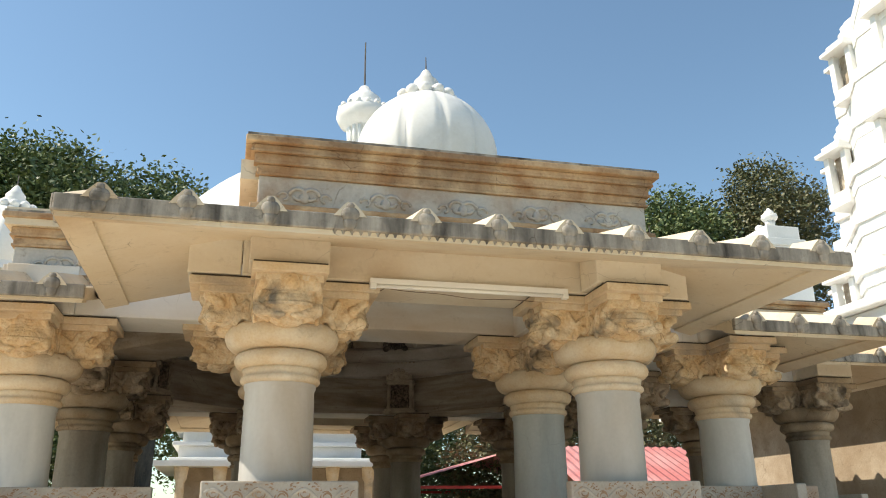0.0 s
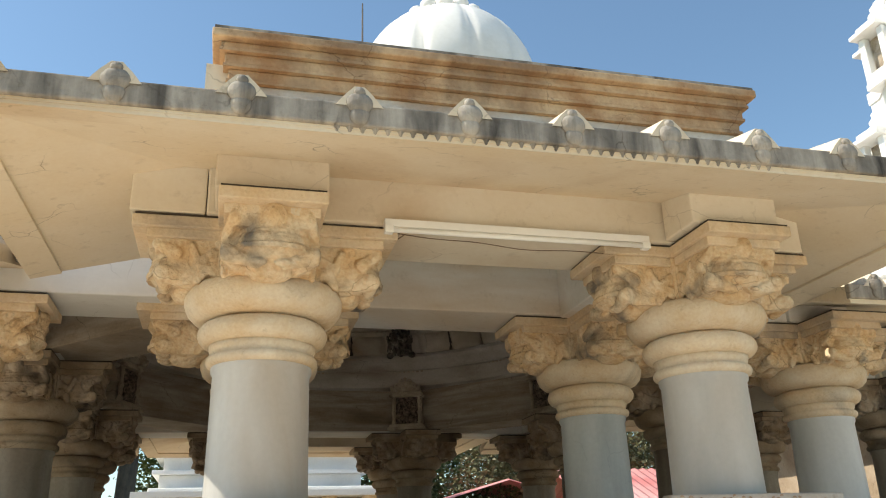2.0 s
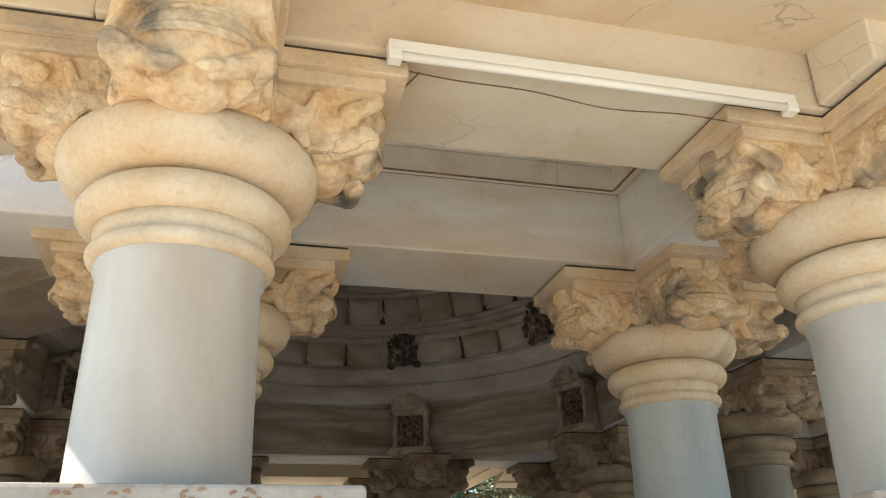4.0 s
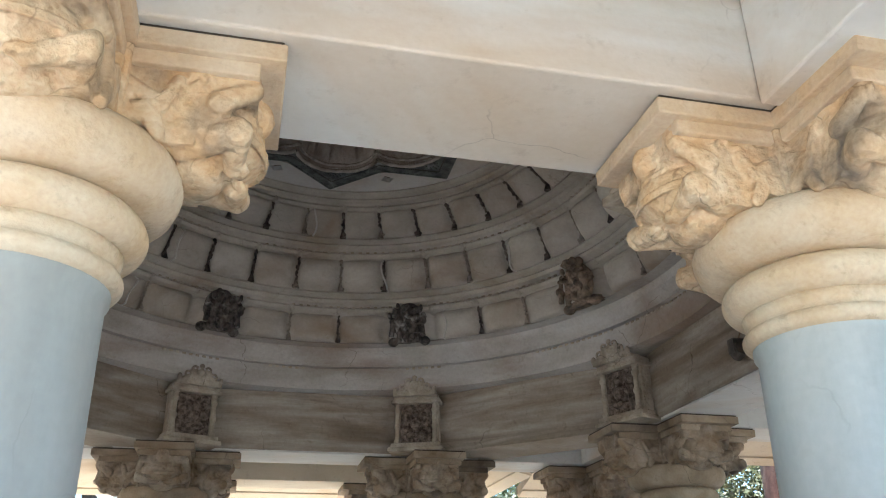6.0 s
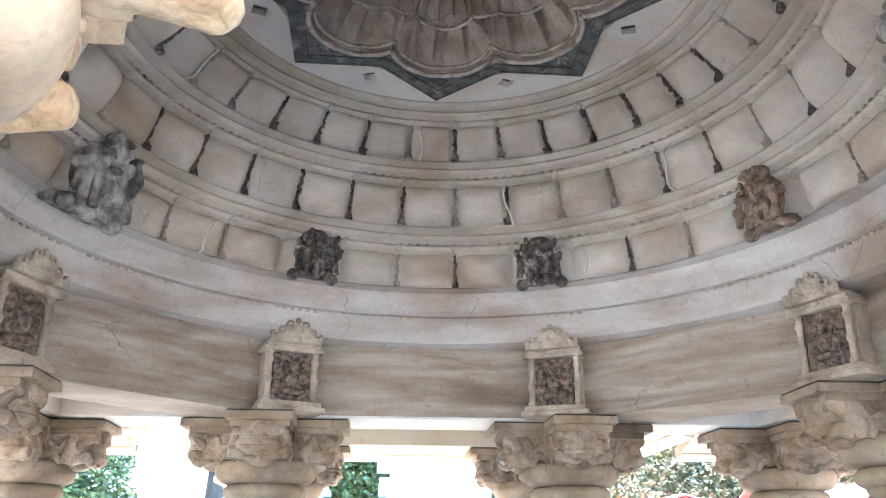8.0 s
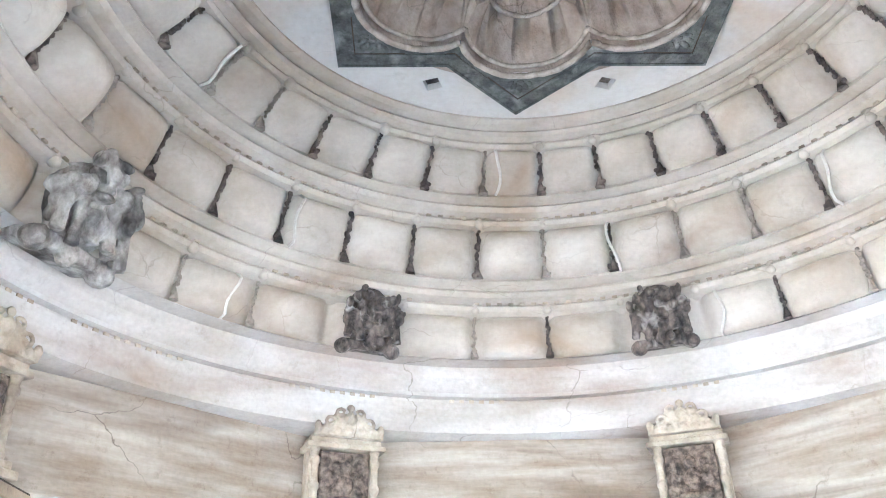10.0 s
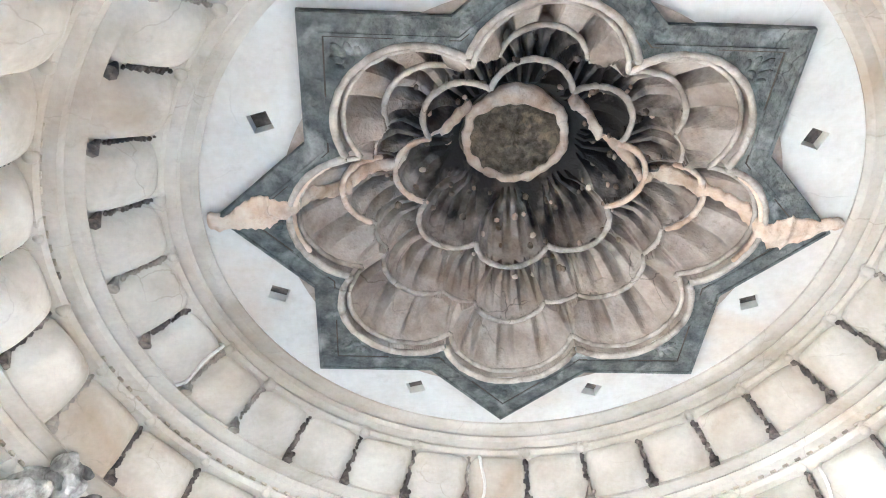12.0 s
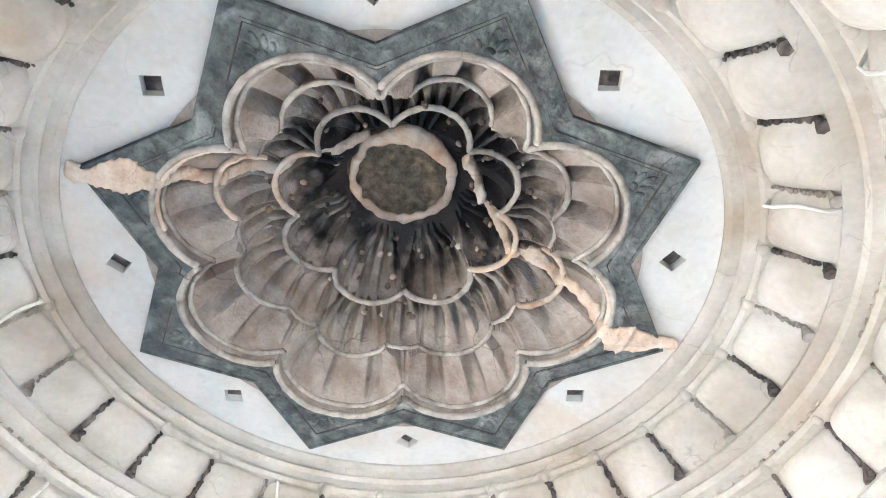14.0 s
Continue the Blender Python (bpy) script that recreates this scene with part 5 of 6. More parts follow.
def boss_mesh(seed, material):
    rnd = random.Random(seed)
    bm = bmesh.new()
    ball(bm, (0, 0.03, 0), (0.10, 0.07, 0.12))
    box(bm, -0.11, 0.11, -0.02, 0.10, -0.135, -0.10)
    for i in range(60):
        a = rnd.uniform(0, math.tau)
        r = rnd.uniform(0.02, 0.12)
        ball(bm, (r * math.cos(a), rnd.uniform(-0.06, 0.0), r * math.sin(a) * 1.15), (rnd.uniform(0.010, 0.026), rnd.uniform(0.015, 0.035), rnd.uniform(0.010, 0.03)), seg=8)
    for i in range(5):
        limb(bm, (-0.09 + 0.045 * i, -0.03, 0.02), (-0.10 + 0.05 * i, -0.055, rnd.uniform(-0.13, -0.08)), 0.014, 0.018, 6)
    for s in (-1, 1):
        ball(bm, (s * 0.10, 0.0, -0.13), (0.035, 0.04, 0.03), seg=8)
    return baked(bm, "carved_boss", material, 0.0055, 1)


BOSSES = [boss_mesh(40 + i, m) for i, m in enumerate((BOSSSTONE, BOSSSTONE, BROKEN, PALEBOSS))]
for k in range(8):
    a = 22.5 + 45 * k
    at = Matrix.Rotation(radians(-a), 4, "Z") @ Matrix.Translation((0, 1.935, 3.735)) @ Matrix.Rotation(radians(14), 4, "X") @ Matrix.Scale(1.7 if k in (6, 2, 4) else 1.3, 4)
    ob = link_mesh("carved_boss", BOSSES[{0: 0, 7: 0, 1: 2, 6: 3, 2: 3}.get(k, 1)], None, at)
    tagged(ob, "pale streaked broken carved boss projecting from the dome's lowest ring" if k in (2, 6) else "weathered blackened carved boss projecting from the dome's lowest ring" if k != 1 else "broken ochre carved boss projecting from the dome's lowest ring", "carved boss", "bosses round the dome")

# ---- parapet slabs between the columns ----
def scroll_cut(bm, x, z, r, a0, a1, y, t):
    """A flat crescent groove."""
    n = 12
    out, inn = [], []
    for i in range(n + 1):
        u = i / n
        a = a0 + (a1 - a0) * u
        w = t * math.sin(math.pi * u) ** 0.7
        out.append((x + (r + w / 2) * math.cos(a), z + (r + w / 2) * math.sin(a)))
        inn.append((x + (r - w / 2) * math.cos(a), z + (r - w / 2) * math.sin(a)))
    prev = None
    for (ax, az), (bx, bz) in zip(out, inn):
        cur = [bm.verts.new((ax, y, az)), bm.verts.new((bx, y, bz))]
        if prev:
            bm.faces.new((prev[0], cur[0], cur[1], prev[1]))
        prev = cur


def wave_band(bm, x0, x1, z, amp, half, y):
    """The running stem of the scroll frieze, slightly proud."""
    n = 60
    prev = None
    for i in range(n + 1):
        x = x0 + (x1 - x0) * i / n
        c = z + amp * math.cos((x1 - x) / 0.12 * math.pi)
        cur = [bm.verts.new((x, y, c - half)), bm.verts.new((x, y - 0.005, c - half * 0.4)), bm.verts.new((x, y - 0.005, c + half * 0.4)), bm.verts.new((x, y, c + half))]
        if prev:
            for j in range(3):
                bm.faces.new((prev[j], prev[j + 1], cur[j + 1], cur[j])[::-1])
        prev = cur


def seat_slab(x0, x1, y, top, m, label, carved=True):
    """A tall stone seat-back slab with a scroll frieze and small sunk panels."""
    root = empty("seat_back", label, "seat back", "stone seat backs of the pavilion", at=m)
    bm = bmesh.new()
    box(bm, x0, x1, y, y + 0.085, FLOOR_Z, top, 0.010)
    part("slab", bm, SLAB, root)
    if carved:
        zz = top - 0.078
        stem = bmesh.new()
        wave_band(stem, x0 + 0.02, x1 - 0.06, zz, 0.034, 0.012, y - 0.001)
        part("scroll_stem", stem, SLAB, root)
        rnd = random.Random(int(x0 * 100))
        ending = False
        END = 0.125

        def groove(cx, cz, rad, t, a0, a1):
            """One sickle-shaped groove, kept inside the frieze."""
            if not ending and cx > x1 - END:
                return
            if not ending and cx - rad < x0 + 0.006 or not ending and (cx + rad > x1 - 0.006 or cz + rad > top - 0.006 or cz - rad < top - 0.142):
                return
            bm = bmesh.new()
            scroll_cut(bm, cx, cz, rad, a0, a1, y - 0.0015 - 0.0004 * (len(root.children) % 9), t)
            part("scroll_groove", bm, GROOVE, root, "rust-stained carved scroll groove")
        x, k = x1 - 0.06, 0
        while x > x0 + 0.02:
            up = -1 if k % 2 == 0 else 1          # the stem is high at even places
            for rad, t, a0, a1, dx, dz in ((0.034, 0.010, -0.3, 2.2, 0.0, -0.012), (0.032, 0.010, 2.5, 4.6, 0.0, -0.012), (0.020, 0.009, 0.2, 3.4, 0.004, -0.010), (0.010, 0.008, 3.2, 6.0, 0.004, -0.010), (0.011, 0.009, 0.3, 2.4, 0.048, 0.026), (0.011, 0.009, 1.0, 3.0, -0.048, 0.026),
                                           (0.012, 0.008, 1.2, 3.0, 0.060, 0.050), (0.010, 0.008, 0.3, 2.2, -0.058, 0.052), (0.009, 0.007, 2.8, 4.8, 0.030, 0.036), (0.008, 0.007, 4.5, 6.2, -0.030, 0.034)):
                groove(x + dx + rnd.uniform(-0.003, 0.003), zz - up * -1 * dz, rad * rnd.uniform(0.9, 1.1), t, a0 * up, a1 * up)
            x -= 0.12
            k += 1
        # leaf cuts along both sides of the stem
        xs = x0 + 0.03
        while xs < x1 - 0.03:
            c = zz + 0.034 * math.cos((x1 - 0.06 - xs) / 0.12 * math.pi)
            for side in (-1, 1):
                cz = c + side * rnd.uniform(0.026, 0.034)
                near = round((x1 - 0.06 - xs) / 0.12)
                upk = -1 if near % 2 == 0 else 1
                if math.hypot(xs - (x1 - 0.06 - 0.12 * near), cz - (zz + upk * -0.012)) > 0.046:
                    a = rnd.uniform(0.4, 1.4) if side > 0 else rnd.uniform(3.4, 4.4)
                    groove(xs, cz, rnd.uniform(0.010, 0.014), 0.0085, a, a + rnd.uniform(1.5, 2.1))
                    if rnd.random() < 0.7:
                        groove(xs + 0.008, cz + side * 0.022, 0.009, 0.007, a + 0.5, a + 2.2)
            xs += 0.021
        # the leaf that ends the scroll
        ending = True
        for dx, dz, rad, a0, a1 in ((-0.022, -0.075, 0.023, 1.54, 3.48), (-0.043, -0.089, 0.041, 1.75, 2.65), (-0.092, -0.069, 0.016, -2.21, -0.59), (-0.077, -0.084, 0.019, -0.01, -1.13),
                                    (-0.042, -0.097, 0.008, 2.28, 5.10), (-0.091, -0.058, 0.012, 3.6, 5.2), (-0.113, -0.093, 0.008, 0.41, -1.67), (-0.084, -0.104, 0.006, 3.3, 5.6), (-0.100, -0.104, 0.006, 3.3, 5.6), (-0.093, -0.065, 0.039, 2.18, 1.58)):
            groove(x1 + dx, top + dz, rad, 0.0085, a0, a1)
        for band_z in (top - 0.135, top - 0.165):
            bm = bmesh.new()
            box(bm, x0 + 0.004, x1 - 0.004, y - 0.006, y + 0.01, band_z - 0.012, band_z + 0.004, 0.003)
            part("fillet", bm, SLAB, root)
        xx = x0 + 0.05
        while xx + 0.07 < x1 - 0.16:
            bm = bmesh.new()
            box(bm, xx, xx + 0.058, y - 0.004, y + 0.01, top - 0.27, top - 0.185, 0.006)
            ball(bm, (xx + 0.029, y - 0.004, top - 0.225), (0.018, 0.012, 0.024), seg=8)
            part("sunk_panel", bm, GROOVE, root, "ochre sunk panel")
            xx += 0.085
    return root


for q in QUARTERS:
    m = Matrix.Rotation(radians(q), 4, "Z")
    for a, b in ((-1.45, -0.605), (0.655, 1.51)):
        seat_slab(a, b, -4.235 - DEEPER[q], 1.572, m, "pale marble seat-back slab carved with scrolls in front of a column", q == 0)
    seat_slab(-3.36, -1.80, -2.92, 1.595, m, "long pale stone seat-back slab of a corner bay", q == 0)
    seat_slab(1.80, 3.36, -2.92, 1.595, m, "long pale stone seat-back slab of a corner bay", q == 0)

# ---- tube light, cables and fittings ----
root = empty("tube_light", "long white fluorescent batten light fixed under the porch beam", "tube light", at=Matrix.Translation((0.085, -4.185, 2.728)))
bm = bmesh.new()
box(bm, -0.64, 0.64, -0.02, 0.02, -0.005, 0.032, 0.004)
part("batten", bm, PLASTIC, root)
bm = bmesh.new()
limb(bm, (-0.6, -0.012, -0.018), (0.6, -0.012, -0.018), 0.013, 0.013, 12)
part("tube", bm, PLASTIC, root, smooth=True)
for s in (-1, 1):
    bm = bmesh.new()
    box(bm, s * 0.6, s * 0.64, -0.025, 0.015, -0.034, 0.0, 0.004)
    part("tube_holder", bm, PLASTIC, root)
cable = empty("cable", "thin twisted brown cable slung along the porch beam", "cable")
bm = bmesh.new()
pts = [(-0.62 + 1.9 * i / 40, -4.12 + 0.008 * math.sin(i * 0.5), 2.735 - 0.05 * math.sin(math.pi * i / 40) + 0.003 * math.sin(i * 0.7)) for i in range(41)]
sweep(bm, pts, 0.0024, 5)
part("cable_run", bm, WIRE, cable, smooth=True)
bm = bmesh.new()
sweep(bm, [(-0.45, -4.12, 2.72), (-0.5, -4.0, 2.71), (-0.6, -3.9, 2.68)], 0.003, 5)
part("cable_end", bm, WIRE, cable)
SPOT_AT = (2.265, -0.40, 2.88)
spot = empty("spotlight", "small dark spotlight on a cable beside a column", "spotlight", at=Matrix.Translation(SPOT_AT))
bm = bmesh.new()
bmesh.ops.create_cone(bm, cap_ends=True, segments=14, radius1=0.035, radius2=0.045, depth=0.08, matrix=Matrix.Rotation(radians(70), 4, "X"))
part("lamp_head", bm, METAL, spot)
bm = bmesh.new()
box(bm, -0.05, -0.042, -0.03, 0.03, -0.01, 0.07)
box(bm, 0.042, 0.05, -0.03, 0.03, -0.01, 0.07)
box(bm, -0.05, 0.05, -0.03, 0.03, 0.065, 0.075)
part("bracket", bm, METAL, spot)
bm = bmesh.new()
sweep(bm, [(0, 0, 0.07), (0.025, -0.02, 0.14), (0.022, -0.08, 0.25), (0.0, -0.14, 0.35), (-0.02, -0.16, 0.42)], 0.004, 5)
part("lead", bm, WIRE, spot)

# ---- white temple tower ----
COURT_M = Matrix.Translation((-1.30, -8.93, 1.35)) @ Matrix.Scale(0.84, 4) @ Matrix.Translation((1.30, 8.93, -1.35))
tower = empty("temple_tower", "tall white painted temple tower with stacked ledges and niches", "temple tower", at=COURT_M @ Matrix.Translation((14.12, 3.1, 0)))
def ratha(h, inset=0.0):
    """A stepped square plan of half width h."""
    a, b, c = h * 0.36, h * 0.72, h
    d0, d1, d2 = h, h * 0.90, h * 0.80
    q1 = [(-a, -d0), (a, -d0), (a, -d1), (b, -d1), (b, -d2)]
    out = []
    for k in QUARTERS:
        out += [turned(x, y, k) for x, y in q1]
    return out


z = -0.54
heights = []
while z < 17:
    heights.append(z)
    z += 0.27
for i, z in enumerate(heights):
    bm = bmesh.new()
    h = 3.45 if z < 4.2 else 3.35 * (1 - ((z - 4.2) / 15.0) ** 1.9) * (1 if z > 5 else 1.03)
    out = h + (0.13 if i % 4 == 0 else (0.05 if i % 4 == 3 else 0.0))
    prism(bm, ratha(out), z + 0.001, z + 0.27)
    part("tower_course", bm, WHITE, tower)
for q in QUARTERS:
    R = Matrix.Rotation(radians(q), 4, "Z")
    for lev, zz in enumerate((5.2, 8.1, 10.6)):
        h = 3.35 * (1 - ((zz - 4.2) / 15.0) ** 1.9)
        for off in (-0.62, 0.0, 0.62):
            w = 0.44 if off == 0 else 0.34
            x = off * h * 1.05
            y = -h - (0.14 if off == 0 else 0.08) + (0.0 if off == 0 else h * 0.08)
            pieces = [("niche_base", (x - w, x + w, y, y + 0.6, zz - 0.35, zz - 0.2)), ("niche_floor", (x - w * 0.9, x + w * 0.9, y + 0.04, y + 0.6, zz - 0.2, zz)),
                      ("niche_eave", (x - w * 1.15, x + w * 1.15, y - 0.12, y + 0.6, zz + 0.9, zz + 1.0)), ("niche_attic", (x - w * 0.85, x + w * 0.85, y, y + 0.6, zz + 1.0, zz + 1.15))]
            for s in (-1, 1):
                pieces.append(("niche_post", (x + s * w * 0.78 - 0.08, x + s * w * 0.78 + 0.08, y + 0.06, y + 0.22, zz, zz + 0.9)))
            bm = bmesh.new()
            box(bm, x - w * 0.72, x + w * 0.72, y + 0.30, y + 0.40, zz + 0.002, zz + 0.898)
            ob = part("niche_back", bm, NICHESTONE, tower, "tan plastered niche back")
            ob.matrix_basis = R
            for name, dims in pieces:
                bm = bmesh.new()
                box(bm, *dims, 0.02)
                ob = part(name, bm, WHITE, tower)
                ob.matrix_basis = R
            bm = bmesh.new()
            lathe(bm, [(w * 0.8, zz + 1.15), (w * 0.86, zz + 1.24), (w * 0.6, zz + 1.34), (w * 0.66, zz + 1.42), (w * 0.42, zz + 1.52), (w * 0.46, zz + 1.60), (w * 0.2, zz + 1.70), (0.0, zz + 1.8)], 20, (x, y + 0.45), flip=True)
            ob = part("niche_roof", bm, WHITE, tower, smooth=True)
            ob.matrix_basis = R
bm = bmesh.new()
lathe(bm, [(1.0, 14.6), (1.35, 14.9), (1.35, 15.3), (1.0, 15.6), (0.5, 15.8), (0.55, 16.3), (0.2, 16.8), (0, 17.2)], 32, flip=True)
part("crown", bm, WHITE, tower, smooth=True)
hall = empty("sanctum_hall", "shaded tan stone wall and white roof of the neighbouring shrine", "shrine building", at=COURT_M)
bm = bmesh.new()
box(bm, 8.3, 16.0, 0.4, 7.0, -0.4, 3.3, 0.03)
part("wall", bm, TANWALL, hall)
for i in range(7):
    bm = bmesh.new()
    yy = 0.3
    xx = 8.45 + i * 1.1
    box(bm, xx - 0.16, xx + 0.16, yy - 0.08, yy + 0.1, -0.4, 2.9, 0.02)
    part("pilaster", bm, TANWALL, hall)
bm = bmesh.new()
box(bm, 7.5, 16.2, -1.0, 7.2, 3.3, 3.5, 0.03)
box(bm, 7.7, 16.0, -0.3, 7.0, 3.5, 4.25, 0.03)
box(bm, 7.55, 16.1, -0.45, 7.1, 4.25, 4.4, 0.03)
part("roof", bm, WHITE, hall)
small = empty("roof_finial", "small white painted finial on a stepped pedestal on the shrine roof", "finial", at=Matrix.Translation((6.25, 1.0, 5.38)) @ Matrix.Scale(0.43, 4))
kalasha(small, 0, 0, 0.16, 0.78, 0)
bm = bmesh.new()
for k, (h, za, zb) in enumerate(((0.62, -0.5, -0.02), (0.74, -0.75, -0.5), (0.66, -1.3, -0.75), (0.80, -1.6, -1.3), (0.74, -3.55, -1.6))):
    box(bm, -h, h, -h, h, za, zb, 0.03)
part("pedestal", bm, WHITE, small)
for s in (-0.45, 0.45):
    bm = bmesh.new()
    ball(bm, (s, 0, 0.06), (0.16, 0.16, 0.12), seg=10)
    part("petal", bm, WHITE, small, smooth=True)

# ---- shrine and sheds beyond the pavilion ----
shrine = empty("small_shrine", "small white painted shrine with a stepped flat roof", "shrine")
bm = bmesh.new()
box(bm, -2.3, 1.6, 8.2, 11.0, 0.0, 2.40, 0.02)
part("wall", bm, TANWALL, shrine)
bm = bmesh.new()
prism(bm, [(-2.7, 7.7), (2.0, 7.7), (2.0, 11.4), (-2.7, 11.4)], 2.40, 2.50)
box(bm, -2.45, 1.75, 8.0, 11.2, 2.50, 2.58, 0.02)
part("eave", bm, WHITE, shrine)
for i, (d, h0, h1) in enumerate(((0.0, 2.58, 2.82), (0.12, 2.82, 2.90), (-0.06, 2.90, 3.2), (0.15, 3.2, 3.3))):
    for x0, x1 in ((-2.3, -1.1), (-0.1, 1.3)):
        bm = bmesh.new()
        box(bm, x0 - d, x1 + d, 8.3 - d, 10.6 + d, h0, h1, 0.015)
        part("roof_tier", bm, WHITE, shrine)
for i in range(6):
    bm = bmesh.new()
    xx = -2.2 + i * 0.72
    lathe(bm, [(0.12, 1.0), (0.12, 1.1), (0.08, 1.15), (0.08, 2.1), (0.12, 2.18), (0.14, 2.4)], 14, (xx, 7.95), flip=True)
    part("post", bm, CAPITAL, shrine, smooth=True)


def shed(x0, x1, y0, y1, z_eave, z_ridge, label):
    """An open shed: red posts and a ribbed metal roof of two slopes."""
    root = empty("shed", label, "shed", "red-roofed sheds")
    ym = (y0 + y1) / 2
    for ya, yb, za, zb in ((y0, ym, z_eave, z_ridge), (y1, ym, z_eave, z_ridge)):
        bm = bmesh.new()
        n = int((x1 - x0) / 0.22)
        prev = None
        for i in range(n * 2 + 1):
            x = x0 + (x1 - x0) * i / (2 * n)
            d = 0.035 if i % 2 else 0.0
            cur = (bm.verts.new((x, ya, za + d)), bm.verts.new((x, yb, zb + d)))
            if prev:
                bm.faces.new((prev[0], cur[0], cur[1], prev[1]))
            prev = cur
        ob = part("roof_sheet", bm, REDROOF, root)
        mod = ob.modifiers.new("thick", "SOLIDIFY")
        mod.thickness = 0.012
    bm = bmesh.new()
    for ya in (y0, y1):
        box(bm, x0, x1, ya - 0.03, ya + 0.03, z_eave - 0.10, z_eave - 0.01)
    box(bm, x0 - 0.02, x0 + 0.04, y0, y1, z_eave - 0.12, z_eave - 0.04)
    box(bm, x1 - 0.04, x1 + 0.02, y0, y1, z_eave - 0.12, z_eave - 0.04)
    part("purlin", bm, REDPAINT, root)
    k = max(2, int((x1 - x0) / 3))
    for i in range(k + 1):
        for ya in (y0 + 0.05, y1 - 0.05):
            x = x0 + 0.05 + (x1 - x0 - 0.1) * i / k
            bm = bmesh.new()
            box(bm, x - 0.04, x + 0.04, ya - 0.04, ya + 0.04, 0, z_eave - 0.05)
            part("post", bm, REDPAINT, root)
    return root


turned_shed = shed(14.0, 18.0, -9.2, -3.2, 2.33, 3.15, "open shed with red metal roof and posts")
turned_shed.matrix_basis = Matrix.Rotation(radians(90), 4, "Z")
shed(6.2, 18.0, 8.5, 13.5, 2.02, 3.10, "long shed with faded red metal roof")

# ---- trees, bushes ----
def leaf_cloud(centre, radii, count, size, rnd):
    """Small folded leaves through an uneven ellipsoid, in clumps."""
    clumps = []
    for i in range(max(5, count // 130)):
        while True:
            p = Vector((rnd.uniform(-1, 1), rnd.uniform(-1, 1), rnd.uniform(-1, 1)))
            if 0.25 < p.length < 0.92:
                break
        clumps.append(Vector((p.x * radii[0], p.y * radii[1], p.z * radii[2])) + Vector(centre))
    verts, faces = [], []
    for i in range(count):
        c = clumps[i % len(clumps)]
        s = 0.115 * min(radii)
        p = c + Vector((rnd.gauss(0, s), rnd.gauss(0, s), rnd.gauss(0, s * 0.8)))
        d = Vector((rnd.gauss(0, 1), rnd.gauss(0, 1), rnd.gauss(0, 0.6))).normalized()
        e = d.cross(Vector((rnd.gauss(0, 1), rnd.gauss(0, 1), rnd.gauss(0, 1)))).normalized()
        l = size * rnd.uniform(0.7, 1.3)
        b = len(verts)
        verts += [p, p + d * l * 0.5 + e * l * 0.28, p + d * l, p + d * l * 0.5 - e * l * 0.28]
        faces.append((b, b + 1, b + 2, b + 3))
    return verts, faces


def tree(x, y, height, radii, count, material, label, seed, size):
    rnd = random.Random(seed)
    root = empty("tree", label, "tree", "trees round the court", at=Matrix.Translation((x, y, 0)))
    bm = bmesh.new()
    h0 = height - radii[2] * 1.1
    limb(bm, (0, 0, -0.1), (0.1, 0.1, h0 * 0.5), 0.28, 0.22, 10)
    limb(bm, (0.1, 0.1, h0 * 0.5), (0, 0.0, h0), 0.22, 0.16, 10)
    for i in range(9):
        a = i / 9 * math.tau + rnd.uniform(-0.3, 0.3)
        b = (math.cos(a) * radii[0] * 0.5, math.sin(a) * radii[1] * 0.5, h0 + radii[2] * rnd.uniform(0.2, 0.8))
        mid = (b[0] * 0.45, b[1] * 0.45, h0 + (b[2] - h0) * 0.6)
        limb(bm, (0, 0, h0 * rnd.uniform(0.75, 1)), mid, 0.11, 0.07, 6)
        limb(bm, mid, b, 0.07, 0.02, 6)
    part("trunk", bm, BARK, root, smooth=True)
    v, f = leaf_cloud((0, 0, height - radii[2]), radii, count, size, rnd)
    me = bpy.data.meshes.new("crown")
    me.from_pydata([tuple(p) for p in v], [], f)
    me.materials.append(material)
    link_mesh("crown", me, root)
    return root


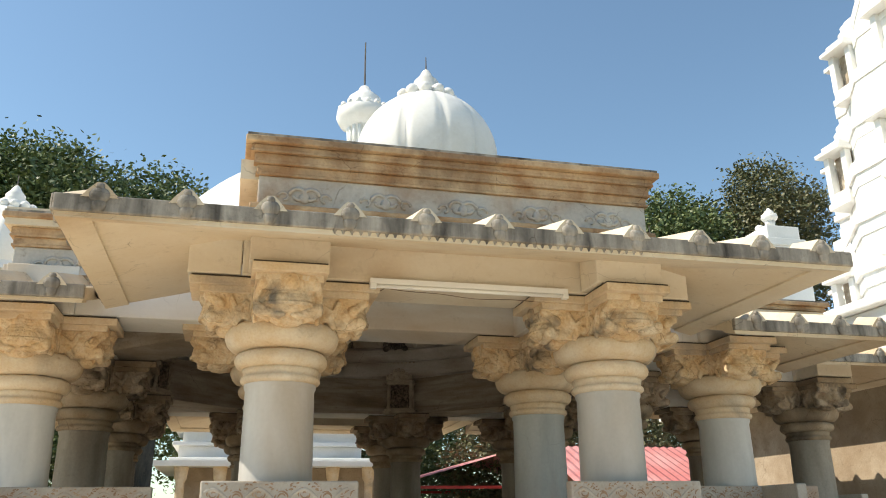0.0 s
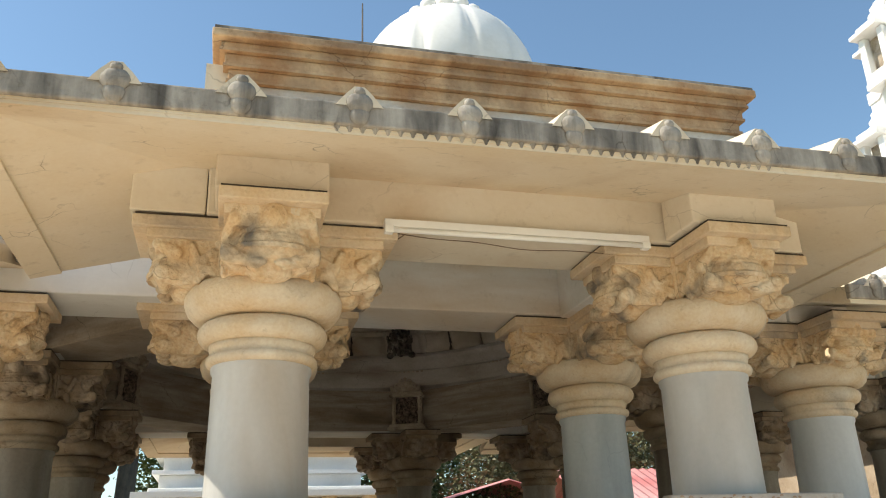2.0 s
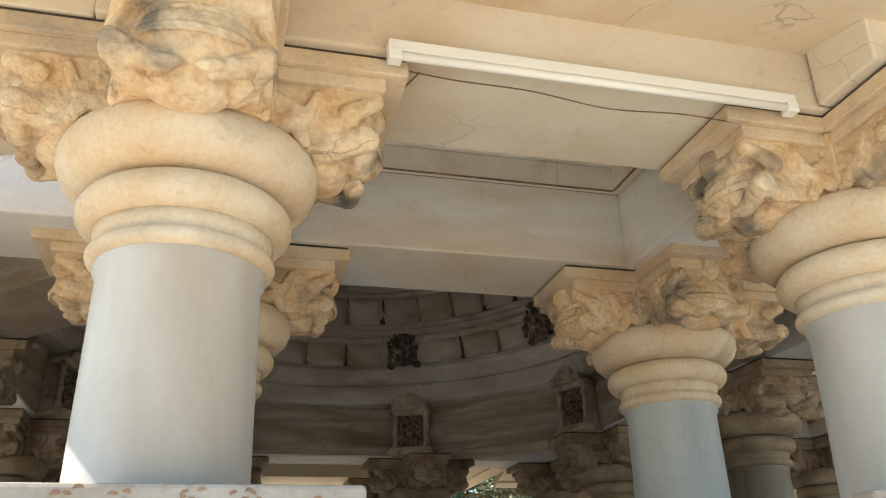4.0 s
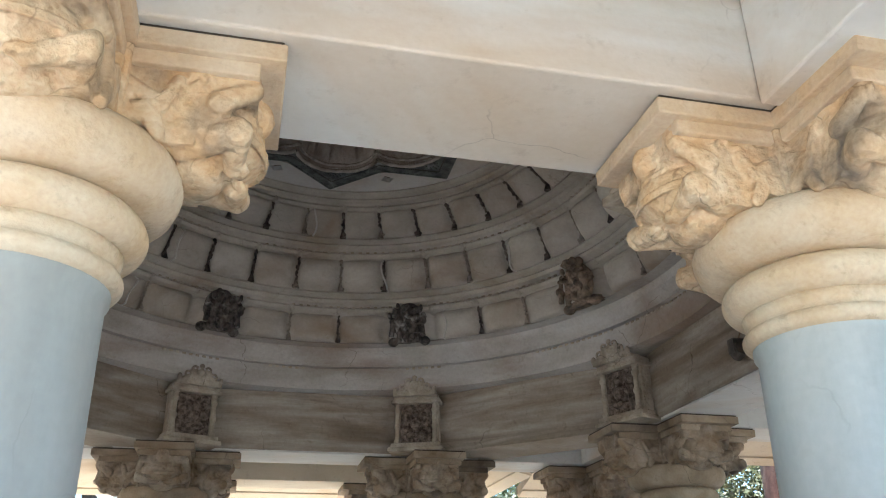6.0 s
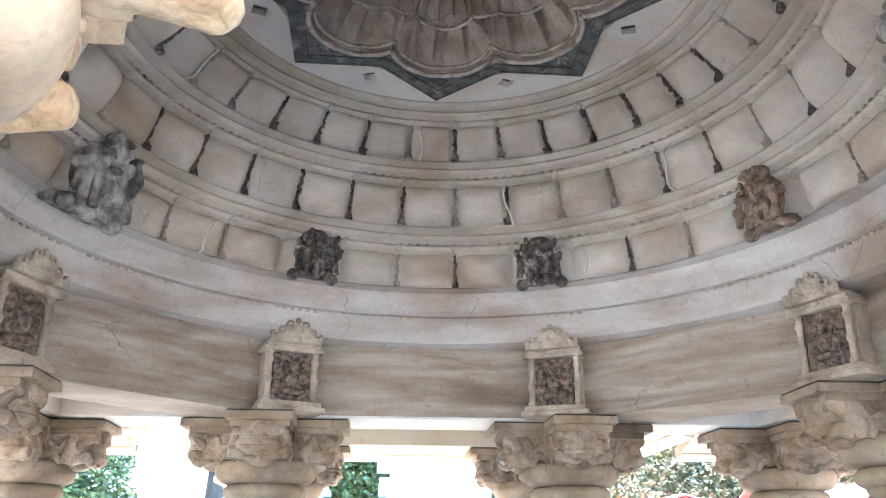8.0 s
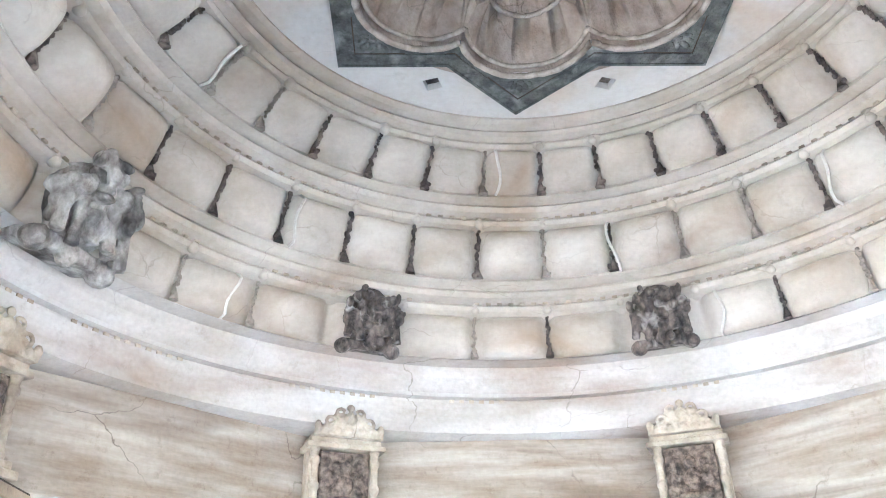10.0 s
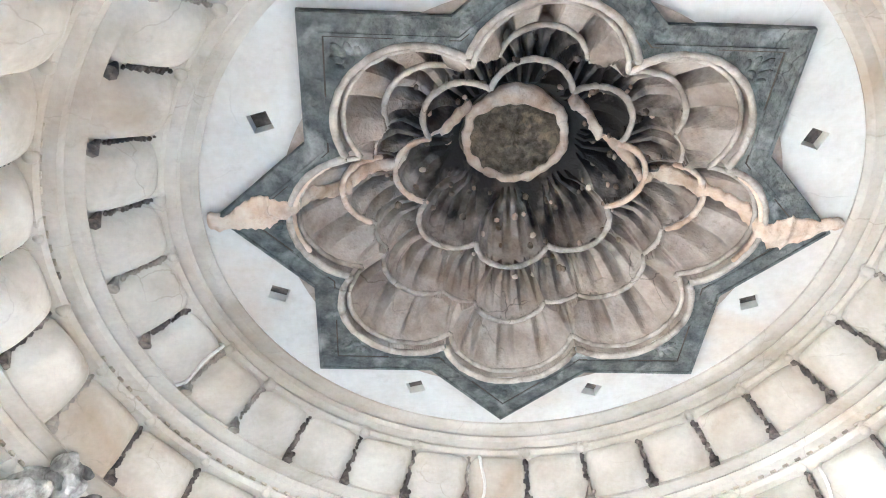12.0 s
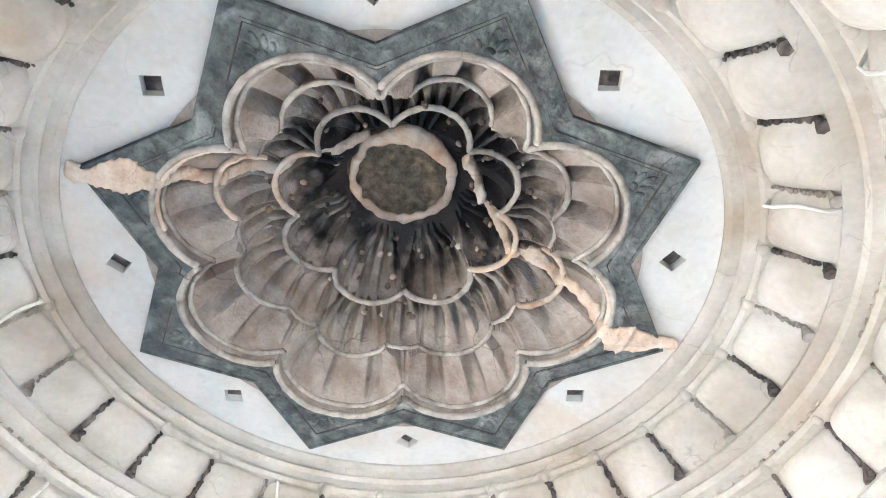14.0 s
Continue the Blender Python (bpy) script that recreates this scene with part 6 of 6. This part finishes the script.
tree(-6.8, 13.0, 11.2, (3.0, 2.6, 3.4), 69000, LEAF, "broad dark green leafy tree beyond the pavilion", 1, 0.137)
tree(-3.6, 14.6, 11.15, (2.9, 2.6, 3.2), 63000, LEAF, "dense dark green leafy tree beyond the pavilion", 2, 0.137)
tree(-1.0, 19.5, 9.0, (3.4, 3.0, 3.6), 39000, LEAF, "dark green tree behind the shrine", 3, 0.158)
tree(-7.0, 3.6, 6.3, (1.6, 1.4, 1.5), 18000, LEAFLIGHT, "yellow-green leafy tree beside the court", 4, 0.086)
tree(12.4, 14.2, 11.9, (2.6, 2.4, 3.0), 45000, LEAF, "green leafy tree behind the sheds", 5, 0.144)
tree(15.8, 13.8, 13.4, (2.4, 2.4, 3.4), 33000, LEAFDRY, "sparse olive-leaved tree behind the white tower", 6, 0.130)
tree(4.5, 21.0, 7.5, (5.0, 3.2, 3.4), 39000, LEAF, "dark green tree behind the red sheds", 7, 0.158)
tree(-5.9, 11.0, 4.6, (1.9, 1.3, 2.3), 33000, LEAF, "low bushy dark green tree behind the pavilion", 13, 0.094)
tree(-9.5, 9.0, 5.2, (3.2, 2.2, 2.7), 39000, LEAF, "low dark green tree filling the edge of the court", 9, 0.122)
tree(-14.5, 6.0, 6.0, (3.4, 2.6, 3.0), 36000, LEAF, "low dark green tree at the side of the court", 10, 0.137)
tree(9.0, 16.5, 5.6, (4.2, 2.4, 2.8), 39000, LEAFDRY, "low olive-green tree behind the long shed", 11, 0.144)
tree(15.5, 18.0, 6.6, (4.2, 2.4, 3.2), 36000, LEAFDRY, "low olive-green tree behind the long shed", 12, 0.144)
tree(-12.0, 16.0, 10.0, (4.0, 3.5, 4.4), 45000, LEAF, "olive-green tree at the edge of the court", 8, 0.158)
for i, (x, y, r, h) in enumerate(((-3.6, 7.5, 0.55, 1.9), (-5.0, 9.0, 0.7, 2.0), (3.2, 9.5, 0.5, 1.4), (5.2, 10.5, 0.6, 1.5), (-0.5, 13.5, 1.0, 2.2), (2.6, 7.8, 0.4, 1.2))):
    rnd = random.Random(60 + i)
    v, f = leaf_cloud((0, 0, h * 0.5), (r, r, h * 0.5), 5200, 0.055, rnd)
    me = bpy.data.meshes.new("bush")
    me.from_pydata([tuple(p) for p in v], [], f)
    me.materials.append(LEAFLIGHT if i in (0, 3) else LEAF)
    ob = link_mesh("bush", me, None, Matrix.Translation((x, y, -0.1 if i != 3 else -0.34)))
    tagged(ob, "clipped bright green bush on the lawn" if i in (0, 3) else "dark green leafy bush on the lawn", "bush", "bushes round the court")
